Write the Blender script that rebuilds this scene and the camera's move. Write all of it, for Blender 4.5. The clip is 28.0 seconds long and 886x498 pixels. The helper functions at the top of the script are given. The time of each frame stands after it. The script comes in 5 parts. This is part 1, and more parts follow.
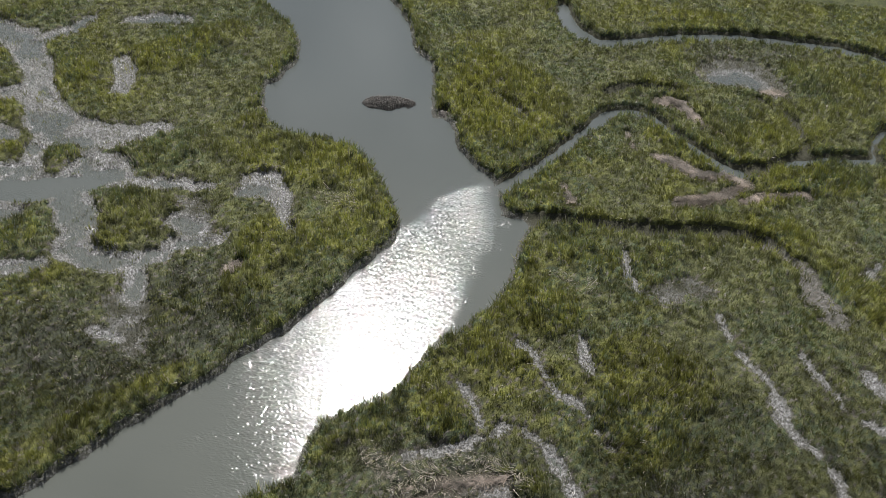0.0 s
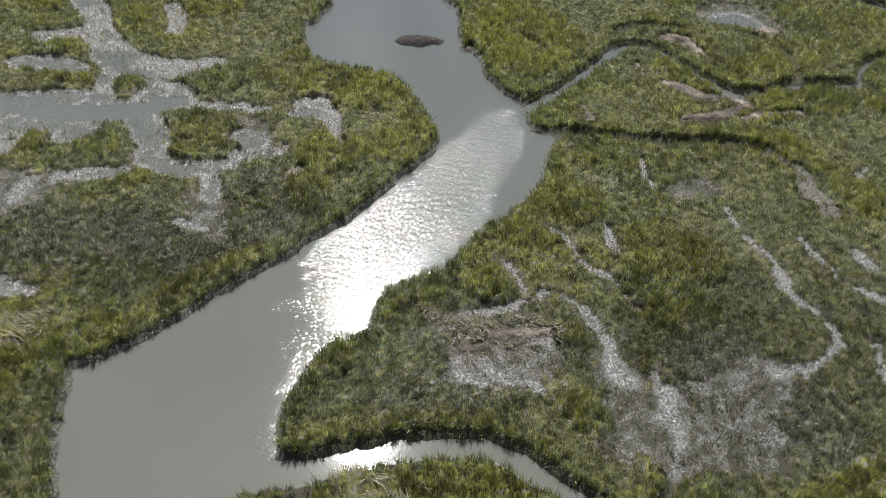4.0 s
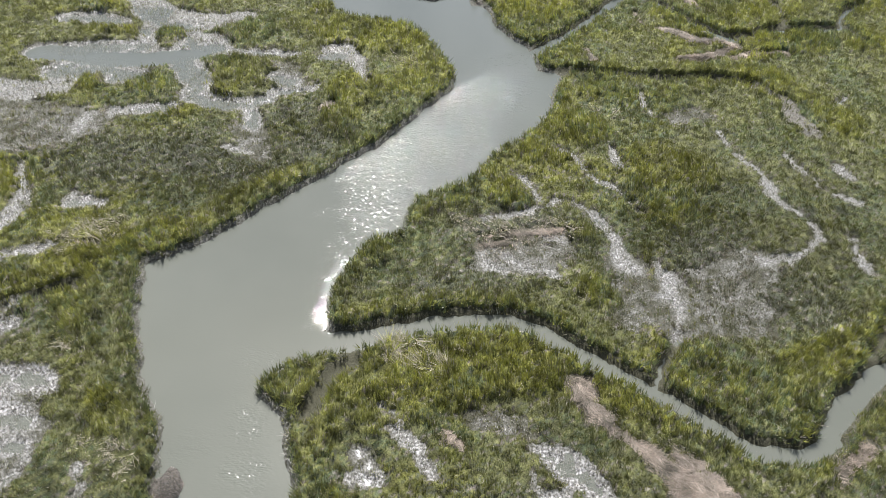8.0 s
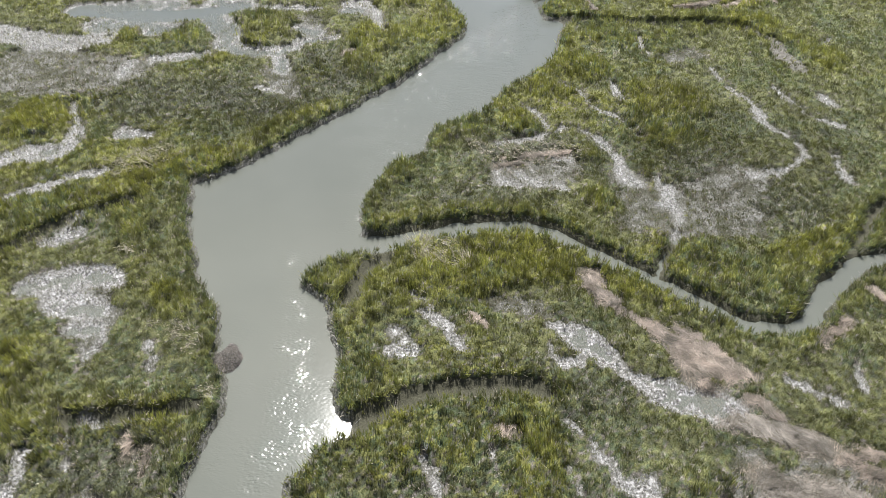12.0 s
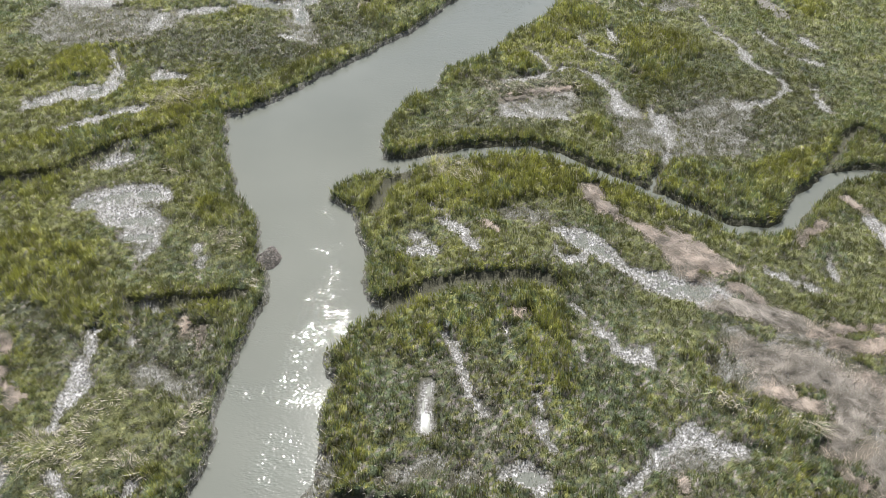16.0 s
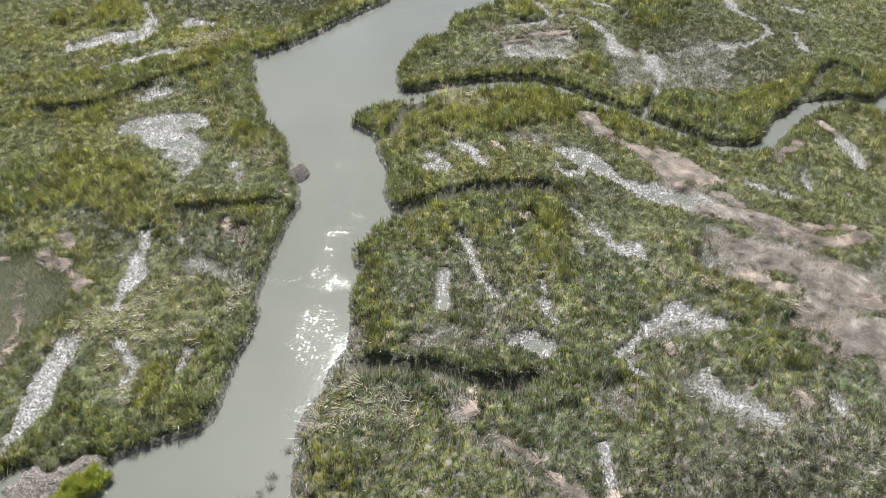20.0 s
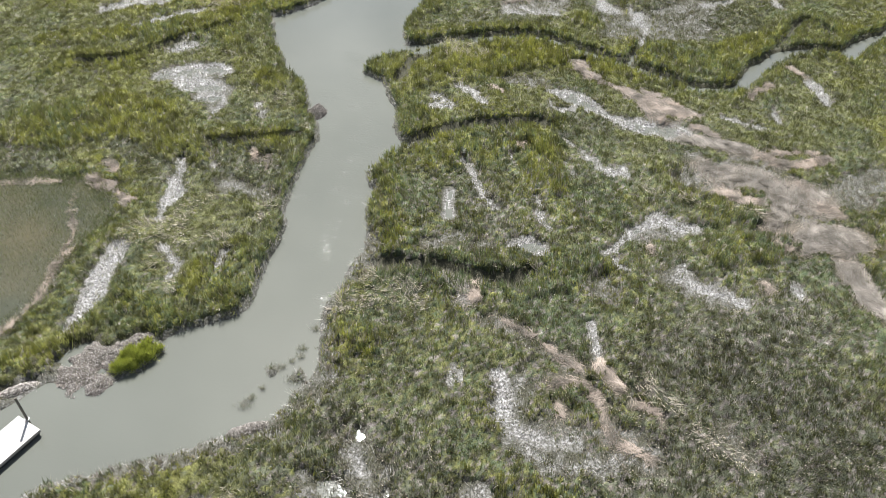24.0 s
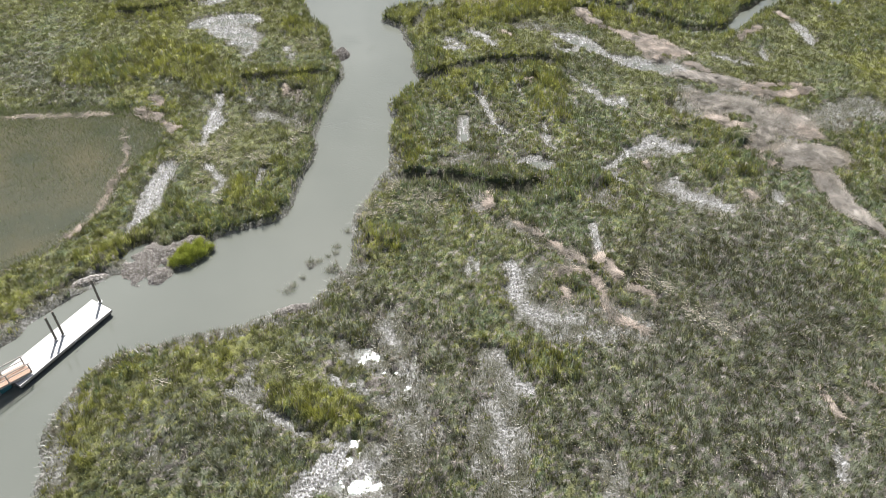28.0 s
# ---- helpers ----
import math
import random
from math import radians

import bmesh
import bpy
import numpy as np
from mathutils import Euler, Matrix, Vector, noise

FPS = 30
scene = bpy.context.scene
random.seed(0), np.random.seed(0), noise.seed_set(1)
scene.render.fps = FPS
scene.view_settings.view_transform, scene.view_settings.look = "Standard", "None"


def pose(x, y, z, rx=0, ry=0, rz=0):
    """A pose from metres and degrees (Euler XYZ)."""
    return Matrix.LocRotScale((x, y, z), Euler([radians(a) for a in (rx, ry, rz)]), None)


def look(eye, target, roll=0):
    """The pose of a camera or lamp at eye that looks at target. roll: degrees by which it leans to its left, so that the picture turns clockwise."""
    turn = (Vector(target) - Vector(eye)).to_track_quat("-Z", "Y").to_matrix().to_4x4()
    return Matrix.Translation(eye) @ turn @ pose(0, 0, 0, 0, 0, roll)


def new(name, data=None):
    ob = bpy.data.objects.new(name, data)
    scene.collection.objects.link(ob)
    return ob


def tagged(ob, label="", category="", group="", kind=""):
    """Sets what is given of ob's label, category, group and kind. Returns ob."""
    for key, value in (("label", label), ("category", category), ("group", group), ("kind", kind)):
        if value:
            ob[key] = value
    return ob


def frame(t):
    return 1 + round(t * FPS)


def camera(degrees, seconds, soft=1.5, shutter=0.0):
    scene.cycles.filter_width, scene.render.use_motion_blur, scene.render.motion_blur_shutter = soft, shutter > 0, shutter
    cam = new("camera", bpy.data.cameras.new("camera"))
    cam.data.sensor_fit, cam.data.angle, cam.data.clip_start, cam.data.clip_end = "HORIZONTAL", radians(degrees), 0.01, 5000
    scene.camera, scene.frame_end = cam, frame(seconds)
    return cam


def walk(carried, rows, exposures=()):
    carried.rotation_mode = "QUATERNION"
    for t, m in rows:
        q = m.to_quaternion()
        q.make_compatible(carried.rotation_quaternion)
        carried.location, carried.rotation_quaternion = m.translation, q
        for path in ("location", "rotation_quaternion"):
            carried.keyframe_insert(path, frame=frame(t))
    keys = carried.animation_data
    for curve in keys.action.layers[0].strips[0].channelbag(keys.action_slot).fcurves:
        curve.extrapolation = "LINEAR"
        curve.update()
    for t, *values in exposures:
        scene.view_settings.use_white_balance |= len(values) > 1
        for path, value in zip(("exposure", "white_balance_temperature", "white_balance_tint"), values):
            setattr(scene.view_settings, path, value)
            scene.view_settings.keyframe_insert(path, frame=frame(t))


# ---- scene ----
# A salt marsh with tidal creeks, seen from a drone that flies backwards about 54 m above it.
cam = camera(58.5, 28.0, soft=0.5)
walk(cam, [
    (0, look((-0.00, -0.01, 56.11), (-0.86, 51.85, 9.10), 5.20)),
    (0.5, look((-0.40, -1.99, 55.91), (-1.09, 49.86, 8.88), 5.26)),
    (1, look((-0.88, -3.93, 55.71), (-1.46, 47.87, 8.63), 5.21)),
    (1.5, look((-1.48, -5.85, 55.53), (-1.95, 45.93, 8.43), 5.14)),
    (2, look((-2.14, -7.73, 55.39), (-2.48, 44.01, 8.24), 5.05)),
    (2.5, look((-2.79, -9.53, 55.25), (-3.00, 42.16, 8.06), 4.98)),
    (3, look((-3.40, -11.32, 55.13), (-3.50, 40.35, 7.90), 4.95)),
    (3.5, look((-3.91, -13.05, 55.03), (-3.95, 38.63, 7.81), 4.91)),
    (5.5, look((-5.56, -19.93, 54.82), (-5.37, 31.71, 7.57), 4.68)),
    (6, look((-5.73, -21.60, 54.71), (-5.54, 30.05, 7.46), 4.47)),
    (6.5, look((-5.84, -23.23, 54.58), (-5.72, 28.42, 7.34), 4.28)),
    (7, look((-5.97, -24.83, 54.46), (-5.90, 26.79, 7.18), 4.12)),
    (7.5, look((-6.20, -26.38, 54.36), (-6.08, 25.23, 7.06), 4.02)),
    (8, look((-6.47, -27.96, 54.25), (-6.29, 23.64, 6.95), 3.95)),
    (8.5, look((-6.74, -29.54, 54.13), (-6.51, 22.05, 6.82), 3.86)),
    (9, look((-6.98, -31.10, 53.97), (-6.73, 20.50, 6.68), 3.70)),
    (9.5, look((-7.15, -32.61, 53.82), (-6.96, 19.03, 6.56), 3.48)),
    (10, look((-7.27, -34.08, 53.65), (-7.18, 17.56, 6.40), 3.22)),
    (10.5, look((-7.35, -35.52, 53.49), (-7.38, 16.10, 6.22), 2.98)),
    (11, look((-7.47, -36.98, 53.36), (-7.55, 14.62, 6.05), 2.78)),
    (11.5, look((-7.69, -38.44, 53.24), (-7.74, 13.14, 5.92), 2.68)),
    (12, look((-7.98, -39.90, 53.15), (-7.95, 11.62, 5.76), 2.68)),
    (12.5, look((-8.24, -41.33, 53.07), (-8.15, 10.12, 5.60), 2.66)),
    (14.5, look((-8.85, -47.04, 52.81), (-8.79, 4.24, 5.17), 2.36)),
    (15, look((-8.99, -48.59, 52.77), (-8.94, 2.68, 5.12), 2.21)),
    (15.5, look((-9.13, -50.08, 52.74), (-9.09, 1.16, 5.05), 2.12)),
    (16, look((-9.29, -51.54, 52.75), (-9.19, -0.36, 4.98), 2.05)),
    (16.5, look((-9.48, -52.96, 52.75), (-9.33, -1.87, 4.89), 2.01)),
    (17, look((-9.70, -54.40, 52.73), (-9.48, -3.38, 4.80), 2.06)),
    (17.5, look((-9.94, -55.89, 52.70), (-9.63, -4.90, 4.74), 2.16)),
    (18, look((-10.17, -57.43, 52.65), (-9.80, -6.45, 4.67), 2.15)),
    (18.5, look((-10.29, -58.98, 52.59), (-9.93, -8.05, 4.58), 2.08)),
    (19, look((-10.35, -60.56, 52.52), (-10.03, -9.65, 4.48), 2.00)),
    (19.5, look((-10.38, -62.10, 52.43), (-10.14, -11.21, 4.37), 1.88)),
    (20, look((-10.38, -63.61, 52.33), (-10.27, -12.74, 4.24), 1.68)),
    (20.5, look((-10.37, -65.09, 52.19), (-10.41, -14.22, 4.11), 1.49)),
    (21, look((-10.38, -66.56, 52.07), (-10.53, -15.68, 3.99), 1.36)),
    (21.5, look((-10.43, -68.05, 51.97), (-10.64, -17.14, 3.93), 1.29)),
    (23.5, look((-10.65, -74.56, 51.88), (-10.67, -23.36, 4.15), 1.24)),
    (24, look((-10.73, -76.09, 51.85), (-10.66, -24.86, 4.14), 1.26)),
    (24.5, look((-10.81, -77.60, 51.80), (-10.67, -26.35, 4.12), 1.26)),
    (25, look((-10.94, -79.13, 51.74), (-10.79, -27.87, 4.07), 1.16)),
    (25.5, look((-11.11, -80.62, 51.66), (-10.99, -29.34, 4.00), 1.04)),
    (26, look((-11.30, -82.12, 51.59), (-11.23, -30.86, 3.92), 0.92)),
    (26.5, look((-11.50, -83.57, 51.56), (-11.49, -32.37, 3.82), 0.80)),
    (27, look((-11.62, -85.01, 51.61), (-11.71, -33.93, 3.74), 0.66)),
    (27.5, look((-11.66, -86.44, 51.69), (-11.93, -35.51, 3.68), 0.51)),
    (28, look((-11.69, -87.88, 51.78), (-12.18, -37.08, 3.61), 0.29)),
], exposures=[(0, -0.04), (3.5, 0.2), (6, 0.55), (9, 0.84), (11.5, 0.86), (15, 0.87), (18, 1.0), (28, 1.0)])

# ---- light ----
SUN_UP, SUN_LEFT = radians(55.5), radians(8.0)
world = bpy.data.worlds.new("sky")
scene.world = world
world.use_nodes = True
sky = world.node_tree.nodes.new("ShaderNodeTexSky")
sky.sky_type, sky.sun_disc = "NISHITA", False
sky.sun_elevation, sky.sun_rotation = SUN_UP, -SUN_LEFT
sky.air_density, sky.dust_density, sky.ozone_density = 1.0, 1.2, 1.5
back = world.node_tree.nodes["Background"]
back.inputs["Strength"].default_value = 0.045
# thin broken cloud all over the sky
veil = world.node_tree.nodes.new("ShaderNodeTexNoise")
veil.inputs["Scale"].default_value, veil.inputs["Detail"].default_value, veil.inputs["Roughness"].default_value = 3.2, 5.0, 0.5
cover = world.node_tree.nodes.new("ShaderNodeValToRGB")
cover.color_ramp.elements[0].position, cover.color_ramp.elements[0].color = 0.50, (0, 0, 0, 1)
cover.color_ramp.elements[1].position, cover.color_ramp.elements[1].color = 0.74, (0.65, 0.65, 0.65, 1)
cloud = world.node_tree.nodes.new("ShaderNodeMix")
cloud.data_type = "RGBA"
cloud.inputs[7].default_value = (30.0, 30.6, 31.2, 1)
world.node_tree.links.new(world.node_tree.nodes.new("ShaderNodeTexCoord").outputs["Generated"], veil.inputs["Vector"])
world.node_tree.links.new(veil.outputs[0], cover.inputs[0])
world.node_tree.links.new(cover.outputs[0], cloud.inputs[0])
world.node_tree.links.new(sky.outputs[0], cloud.inputs[6])
world.node_tree.links.new(cloud.outputs[2], back.inputs[0])
sun_data = bpy.data.lights.new("sun", "SUN")
sun_data.energy, sun_data.angle, sun_data.color = 5.0, radians(0.53), (1.0, 0.98, 0.95)
sun = new("sun", sun_data)
to_sun = Vector((-math.sin(SUN_LEFT) * math.cos(SUN_UP), math.cos(SUN_LEFT) * math.cos(SUN_UP), math.sin(SUN_UP)))
sun.matrix_world = look(to_sun * 200, (0, 0, 0))


# ---- materials ----
def material(name, roughness=0.8, base=(0.5, 0.5, 0.5), specular=0.5):
    m = bpy.data.materials.new(name)
    m.use_nodes = True
    b = m.node_tree.nodes["Principled BSDF"]
    b.inputs["Roughness"].default_value = roughness
    b.inputs["Base Color"].default_value = (*base, 1)
    b.inputs["Specular IOR Level"].default_value = specular
    return m, m.node_tree, b


def add_node(tree, kind, **values):
    n = tree.nodes.new(kind)
    for key, value in values.items():
        n.inputs[key].default_value = value
    return n


def noise_of(tree, scale, detail=4.0, rough=0.55, vector=None):
    n = add_node(tree, "ShaderNodeTexNoise", Scale=scale, Detail=detail, Roughness=rough)
    if vector is None:
        vector = tree.nodes.new("ShaderNodeTexCoord").outputs["Object"]
    tree.links.new(vector, n.inputs["Vector"])
    return n.outputs[0]


def ramp_of(tree, source, stops):
    r = tree.nodes.new("ShaderNodeValToRGB")
    while len(r.color_ramp.elements) < len(stops):
        r.color_ramp.elements.new(0.5)
    for e, (at, c) in zip(r.color_ramp.elements, stops):
        e.position, e.color = at, (*c, 1) if len(c) == 3 else c
    tree.links.new(source, r.inputs[0])
    return r.outputs[0]


def mix_of(tree, factor, a, b):
    m = tree.nodes.new("ShaderNodeMix")
    m.data_type = "RGBA"
    for k, v in ((0, factor), (6, a), (7, b)):
        if isinstance(v, (int, float)):
            m.inputs[k].default_value = v
        elif isinstance(v, tuple):
            m.inputs[k].default_value = (*v, 1)
        else:
            tree.links.new(v, m.inputs[k])
    return m.outputs[2]


def math_of(tree, op, a, b=0.0, clamp=False):
    m = tree.nodes.new("ShaderNodeMath")
    m.operation, m.use_clamp = op, clamp
    for k, v in ((0, a), (1, b)):
        if isinstance(v, (int, float)):
            m.inputs[k].default_value = v
        else:
            tree.links.new(v, m.inputs[k])
    return m.outputs[0]


def attribute_of(tree, name):
    a = tree.nodes.new("ShaderNodeAttribute")
    a.attribute_name = name
    return a


def bump_of(tree, b, height, strength, distance):
    n = add_node(tree, "ShaderNodeBump", Strength=strength, Distance=distance)
    tree.links.new(height, n.inputs["Height"])
    tree.links.new(n.outputs[0], b.inputs["Normal"])
    return n


def blade_material(name, translucent=0.4, roughness=0.5):
    """Leaves whose colour is carried by each blade, partly let through by the sun."""
    m, tree, b = material(name, roughness, specular=0.3)
    colour = attribute_of(tree, "blade_colour").outputs["Color"]
    tree.links.new(colour, b.inputs["Base Color"])
    t = tree.nodes.new("ShaderNodeBsdfTranslucent")
    warm = mix_of(tree, 0.3, colour, (0.42, 0.43, 0.09))
    tree.links.new(warm, t.inputs[0])
    mix = tree.nodes.new("ShaderNodeMixShader")
    mix.inputs[0].default_value = translucent
    tree.links.new(b.outputs[0], mix.inputs[1])
    tree.links.new(t.outputs[0], mix.inputs[2])
    tree.links.new(mix.outputs[0], tree.nodes["Material Output"].inputs[0])
    return m


def thatch_material():
    m, tree, b = material("packed_leaves", 0.7, specular=0.2)
    colour = attribute_of(tree, "blade_colour").outputs["Color"]
    stretch = tree.nodes.new("ShaderNodeMapping")
    stretch.inputs["Scale"].default_value = (1.0, 1.0, 0.35)
    tree.links.new(tree.nodes.new("ShaderNodeTexCoord").outputs["Object"], stretch.inputs[0])
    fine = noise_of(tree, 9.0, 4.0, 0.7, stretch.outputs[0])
    # shade between leaves put into the colour: darker in the bump's hollows
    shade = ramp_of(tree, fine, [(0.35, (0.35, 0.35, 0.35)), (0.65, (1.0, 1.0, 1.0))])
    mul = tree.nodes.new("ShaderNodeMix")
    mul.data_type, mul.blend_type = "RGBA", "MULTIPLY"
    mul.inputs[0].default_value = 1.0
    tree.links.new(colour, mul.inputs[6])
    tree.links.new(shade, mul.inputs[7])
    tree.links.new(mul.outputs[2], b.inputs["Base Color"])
    bump_of(tree, b, fine, 1.0, 0.12)
    return m


def ground_material():
    m, tree, b = material("marsh_mud", 0.8, specular=0.3)
    fine, coarse = noise_of(tree, 6.0, 6.0), noise_of(tree, 0.35, 3.0)
    mud = ramp_of(tree, noise_of(tree, 13.0, 6.0, 0.7), [(0.32, (0.016, 0.017, 0.010)), (0.52, (0.060, 0.060, 0.038)), (0.70, (0.12, 0.113, 0.082))])
    # pale wet silt; its near-white and dark specks paint glints and stem shadows
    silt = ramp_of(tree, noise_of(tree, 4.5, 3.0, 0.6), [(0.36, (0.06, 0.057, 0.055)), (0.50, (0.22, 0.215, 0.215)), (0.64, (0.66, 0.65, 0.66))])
    reed = ramp_of(tree, fine, [(0.3, (0.075, 0.064, 0.05)), (0.7, (0.235, 0.195, 0.162))])
    wet, straw = attribute_of(tree, "wet").outputs["Fac"], attribute_of(tree, "straw").outputs["Fac"]
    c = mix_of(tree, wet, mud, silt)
    c = mix_of(tree, straw, c, reed)
    c = mix_of(tree, math_of(tree, "MULTIPLY", coarse, 0.35), c, (0.06, 0.052, 0.036))
    sward = ramp_of(tree, noise_of(tree, 0.5, 9.0, 0.8), [(0.34, (0.026, 0.031, 0.012)), (0.5, (0.072, 0.080, 0.028)), (0.68, (0.150, 0.152, 0.062))])
    c = mix_of(tree, attribute_of(tree, "turf").outputs["Fac"], c, sward)
    tree.links.new(c, b.inputs["Base Color"])
    gloss = math_of(tree, "MULTIPLY", wet, math_of(tree, "SUBTRACT", 1.0, straw))
    tree.links.new(math_of(tree, "SUBTRACT", 0.85, math_of(tree, "MULTIPLY", gloss, 0.67)), b.inputs["Roughness"])
    bump_of(tree, b, noise_of(tree, 5.0, 4.0, 0.7), 1.0, 0.12)
    return m


def water_material():
    """Silty creek water: its ripples are stronger where wind and current ruffle it."""
    m, tree, b = material("silty_water", 0.06, specular=1.0)
    b.inputs["IOR"].default_value = 1.33
    cloud = noise_of(tree, 0.05, 3.0)
    place = tree.nodes.new("ShaderNodeTexCoord").outputs["Object"]
    split = tree.nodes.new("ShaderNodeSeparateXYZ")
    tree.links.new(place, split.inputs[0])
    # the sky's bluish reflection on the far reach is mixed into the base colour
    upstream = math_of(tree, "MULTIPLY", math_of(tree, "SUBTRACT", split.outputs["Y"], 20.0), 0.013, True)
    silt = ramp_of(tree, cloud, [(0.3, (0.112, 0.118, 0.102)), (0.7, (0.134, 0.139, 0.120))])
    tree.links.new(mix_of(tree, upstream, silt, (0.105, 0.116, 0.112)), b.inputs["Base Color"])
    stretch = tree.nodes.new("ShaderNodeMapping")
    stretch.inputs["Scale"].default_value, stretch.inputs["Rotation"].default_value = (1.0, 1.9, 1.0), (0, 0, radians(18))
    tree.links.new(place, stretch.inputs[0])
    gust = ramp_of(tree, noise_of(tree, 0.75, 4.0, 0.65), [(0.36, (0.0, 0.0, 0.0)), (0.66, (1.0, 1.0, 1.0))])
    ripple = attribute_of(tree, "ripple").outputs["Fac"]
    steady = math_of(tree, "MULTIPLY", math_of(tree, "SUBTRACT", ripple, 0.65), 2.6, True)
    gust = math_of(tree, "MAXIMUM", gust, steady)
    force = math_of(tree, "MULTIPLY", ripple, math_of(tree, "ADD", math_of(tree, "MULTIPLY", gust, 0.245), 0.045))
    lull = ramp_of(tree, noise_of(tree, 2.4, 3.0, 0.7, stretch.outputs[0]), [(0.36, (0.25, 0.25, 0.25)), (0.52, (1.0, 1.0, 1.0))])
    force = math_of(tree, "ADD", math_of(tree, "MULTIPLY", force, lull), 0.014)
    waves = math_of(tree, "ADD", noise_of(tree, 3.8, 0.8, 0.5, stretch.outputs[0]), math_of(tree, "MULTIPLY", noise_of(tree, 0.8, 2.0, 0.5, stretch.outputs[0]), 1.2))
    n = bump_of(tree, b, waves, 1.0, 0.20)
    tree.links.new(force, n.inputs["Strength"])
    return m


def pond_material():
    """Shallow still water over a brown bed."""
    m, tree, b = material("pond_water", 0.03)
    b.inputs["IOR"].default_value = 1.33
    b.inputs["Alpha"].default_value = 0.8
    c = ramp_of(tree, noise_of(tree, 0.12, 4.0), [(0.35, (0.060, 0.064, 0.042)), (0.65, (0.094, 0.084, 0.050))])
    tree.links.new(c, b.inputs["Base Color"])
    bump_of(tree, b, noise_of(tree, 3.0, 2.0), 0.08, 0.05)
    return m


def grained_material(name, dark, light, scale=3.0, roughness=0.75, relief=0.02):
    m, tree, b = material(name, roughness)
    stretch = tree.nodes.new("ShaderNodeMapping")
    stretch.inputs["Scale"].default_value = (1.0, 8.0, 8.0)
    tree.links.new(tree.nodes.new("ShaderNodeTexCoord").outputs["Object"], stretch.inputs[0])
    grain = noise_of(tree, scale, 6.0, 0.6, stretch.outputs[0])
    c = ramp_of(tree, grain, [(0.3, dark), (0.7, light)])
    shade = tree.nodes.new("ShaderNodeObjectInfo").outputs["Random"]
    c = mix_of(tree, math_of(tree, "MULTIPLY", shade, 0.25), c, dark)
    tree.links.new(c, b.inputs["Base Color"])
    bump_of(tree, b, grain, 0.5, relief)
    return m


def mottled_material(name, stops, scale=5.0, roughness=0.8, relief=0.05):
    m, tree, b = material(name, roughness)
    n = noise_of(tree, scale, 6.0, 0.65)
    tree.links.new(ramp_of(tree, n, stops), b.inputs["Base Color"])
    bump_of(tree, b, n, 0.8, relief)
    return m


def shell_material():
    m, tree, b = material("oyster_shell", 0.65)
    colour = attribute_of(tree, "blade_colour").outputs["Color"]
    tree.links.new(mix_of(tree, math_of(tree, "MULTIPLY", noise_of(tree, 14.0, 4.0), 0.3), colour, (0.12, 0.11, 0.095)), b.inputs["Base Color"])
    return m


MUD, WATER, POND, THATCH = ground_material(), water_material(), pond_material(), thatch_material()
GRASS, STUBBLE, STRAW = blade_material("cordgrass_leaf", 0.2), blade_material("grey_stem", 0.2, 0.45), blade_material("dead_reed", 0.15, 0.6)
SHELL = shell_material()
REEF_MUD = mottled_material("reef_mud", [(0.3, (0.075, 0.066, 0.055)), (0.7, (0.24, 0.21, 0.18))], 9.0)
REED_MAT = mottled_material("matted_reed", [(0.34, (0.06, 0.05, 0.04)), (0.5, (0.20, 0.165, 0.135)), (0.68, (0.42, 0.345, 0.29))], 3.4, 0.85, 0.1)
OLD_MAT = mottled_material("grey_matted_reed", [(0.34, (0.045, 0.04, 0.034)), (0.5, (0.15, 0.135, 0.118)), (0.68, (0.33, 0.30, 0.27))], 3.4, 0.85, 0.1)
DECK = grained_material("bleached_deck", (0.44, 0.425, 0.40), (0.66, 0.645, 0.62), 2.5, 0.7, 0.004)
PILE = grained_material("weathered_pile", (0.07, 0.062, 0.05), (0.20, 0.18, 0.15), 3.0, 0.85, 0.01)
FRAME_WOOD = grained_material("grey_timber", (0.22, 0.20, 0.18), (0.42, 0.39, 0.35), 3.0, 0.8, 0.005)
FLOAT = mottled_material("black_float", [(0.3, (0.012, 0.012, 0.013)), (0.7, (0.04, 0.04, 0.04))], 6.0, 0.6, 0.01)
RAMP_WOOD = grained_material("ramp_board", (0.24, 0.145, 0.10), (0.40, 0.26, 0.185), 3.0, 0.75, 0.004)
METAL, _, _metal = material("galvanised_steel", 0.45, (0.36, 0.36, 0.37))
_metal.inputs["Metallic"].default_value = 0.9
TEAL = mottled_material("teal_plastic", [(0.3, (0.02, 0.09, 0.11)), (0.7, (0.04, 0.15, 0.17))], 3.0, 0.4, 0.005)


# ---- plan of the marsh ----
X0, X1, Y0, Y1, CELL = -96.0, 92.0, -92.0, 138.0, 0.25
NX, NY = int((X1 - X0) / CELL), int((Y1 - Y0) / CELL)
GX, GY = np.meshgrid(X0 + (np.arange(NX) + 0.5) * CELL, Y0 + (np.arange(NY) + 0.5) * CELL)


def lattice(x, y, size, seed):
    """Smooth value noise from 0 to 1 with lumps of that size in metres."""
    x, y = np.asarray(x) / size + 1000.0, np.asarray(y) / size + 1000.0
    i, j = np.floor(x).astype(np.int64), np.floor(y).astype(np.int64)
    u, v = x - i, y - j
    u, v = u * u * (3 - 2 * u), v * v * (3 - 2 * v)

    def at(a, b):
        h = (a * 374761393 + b * 668265263 + seed * 2147483647) & 0xFFFFFFFF
        h = ((h ^ (h >> 13)) * 1274126177) & 0xFFFFFFFF
        return ((h ^ (h >> 16)) & 0xFFFF) / 65535.0

    return (at(i, j) * (1 - u) + at(i + 1, j) * u) * (1 - v) + (at(i, j + 1) * (1 - u) + at(i + 1, j + 1) * u) * v


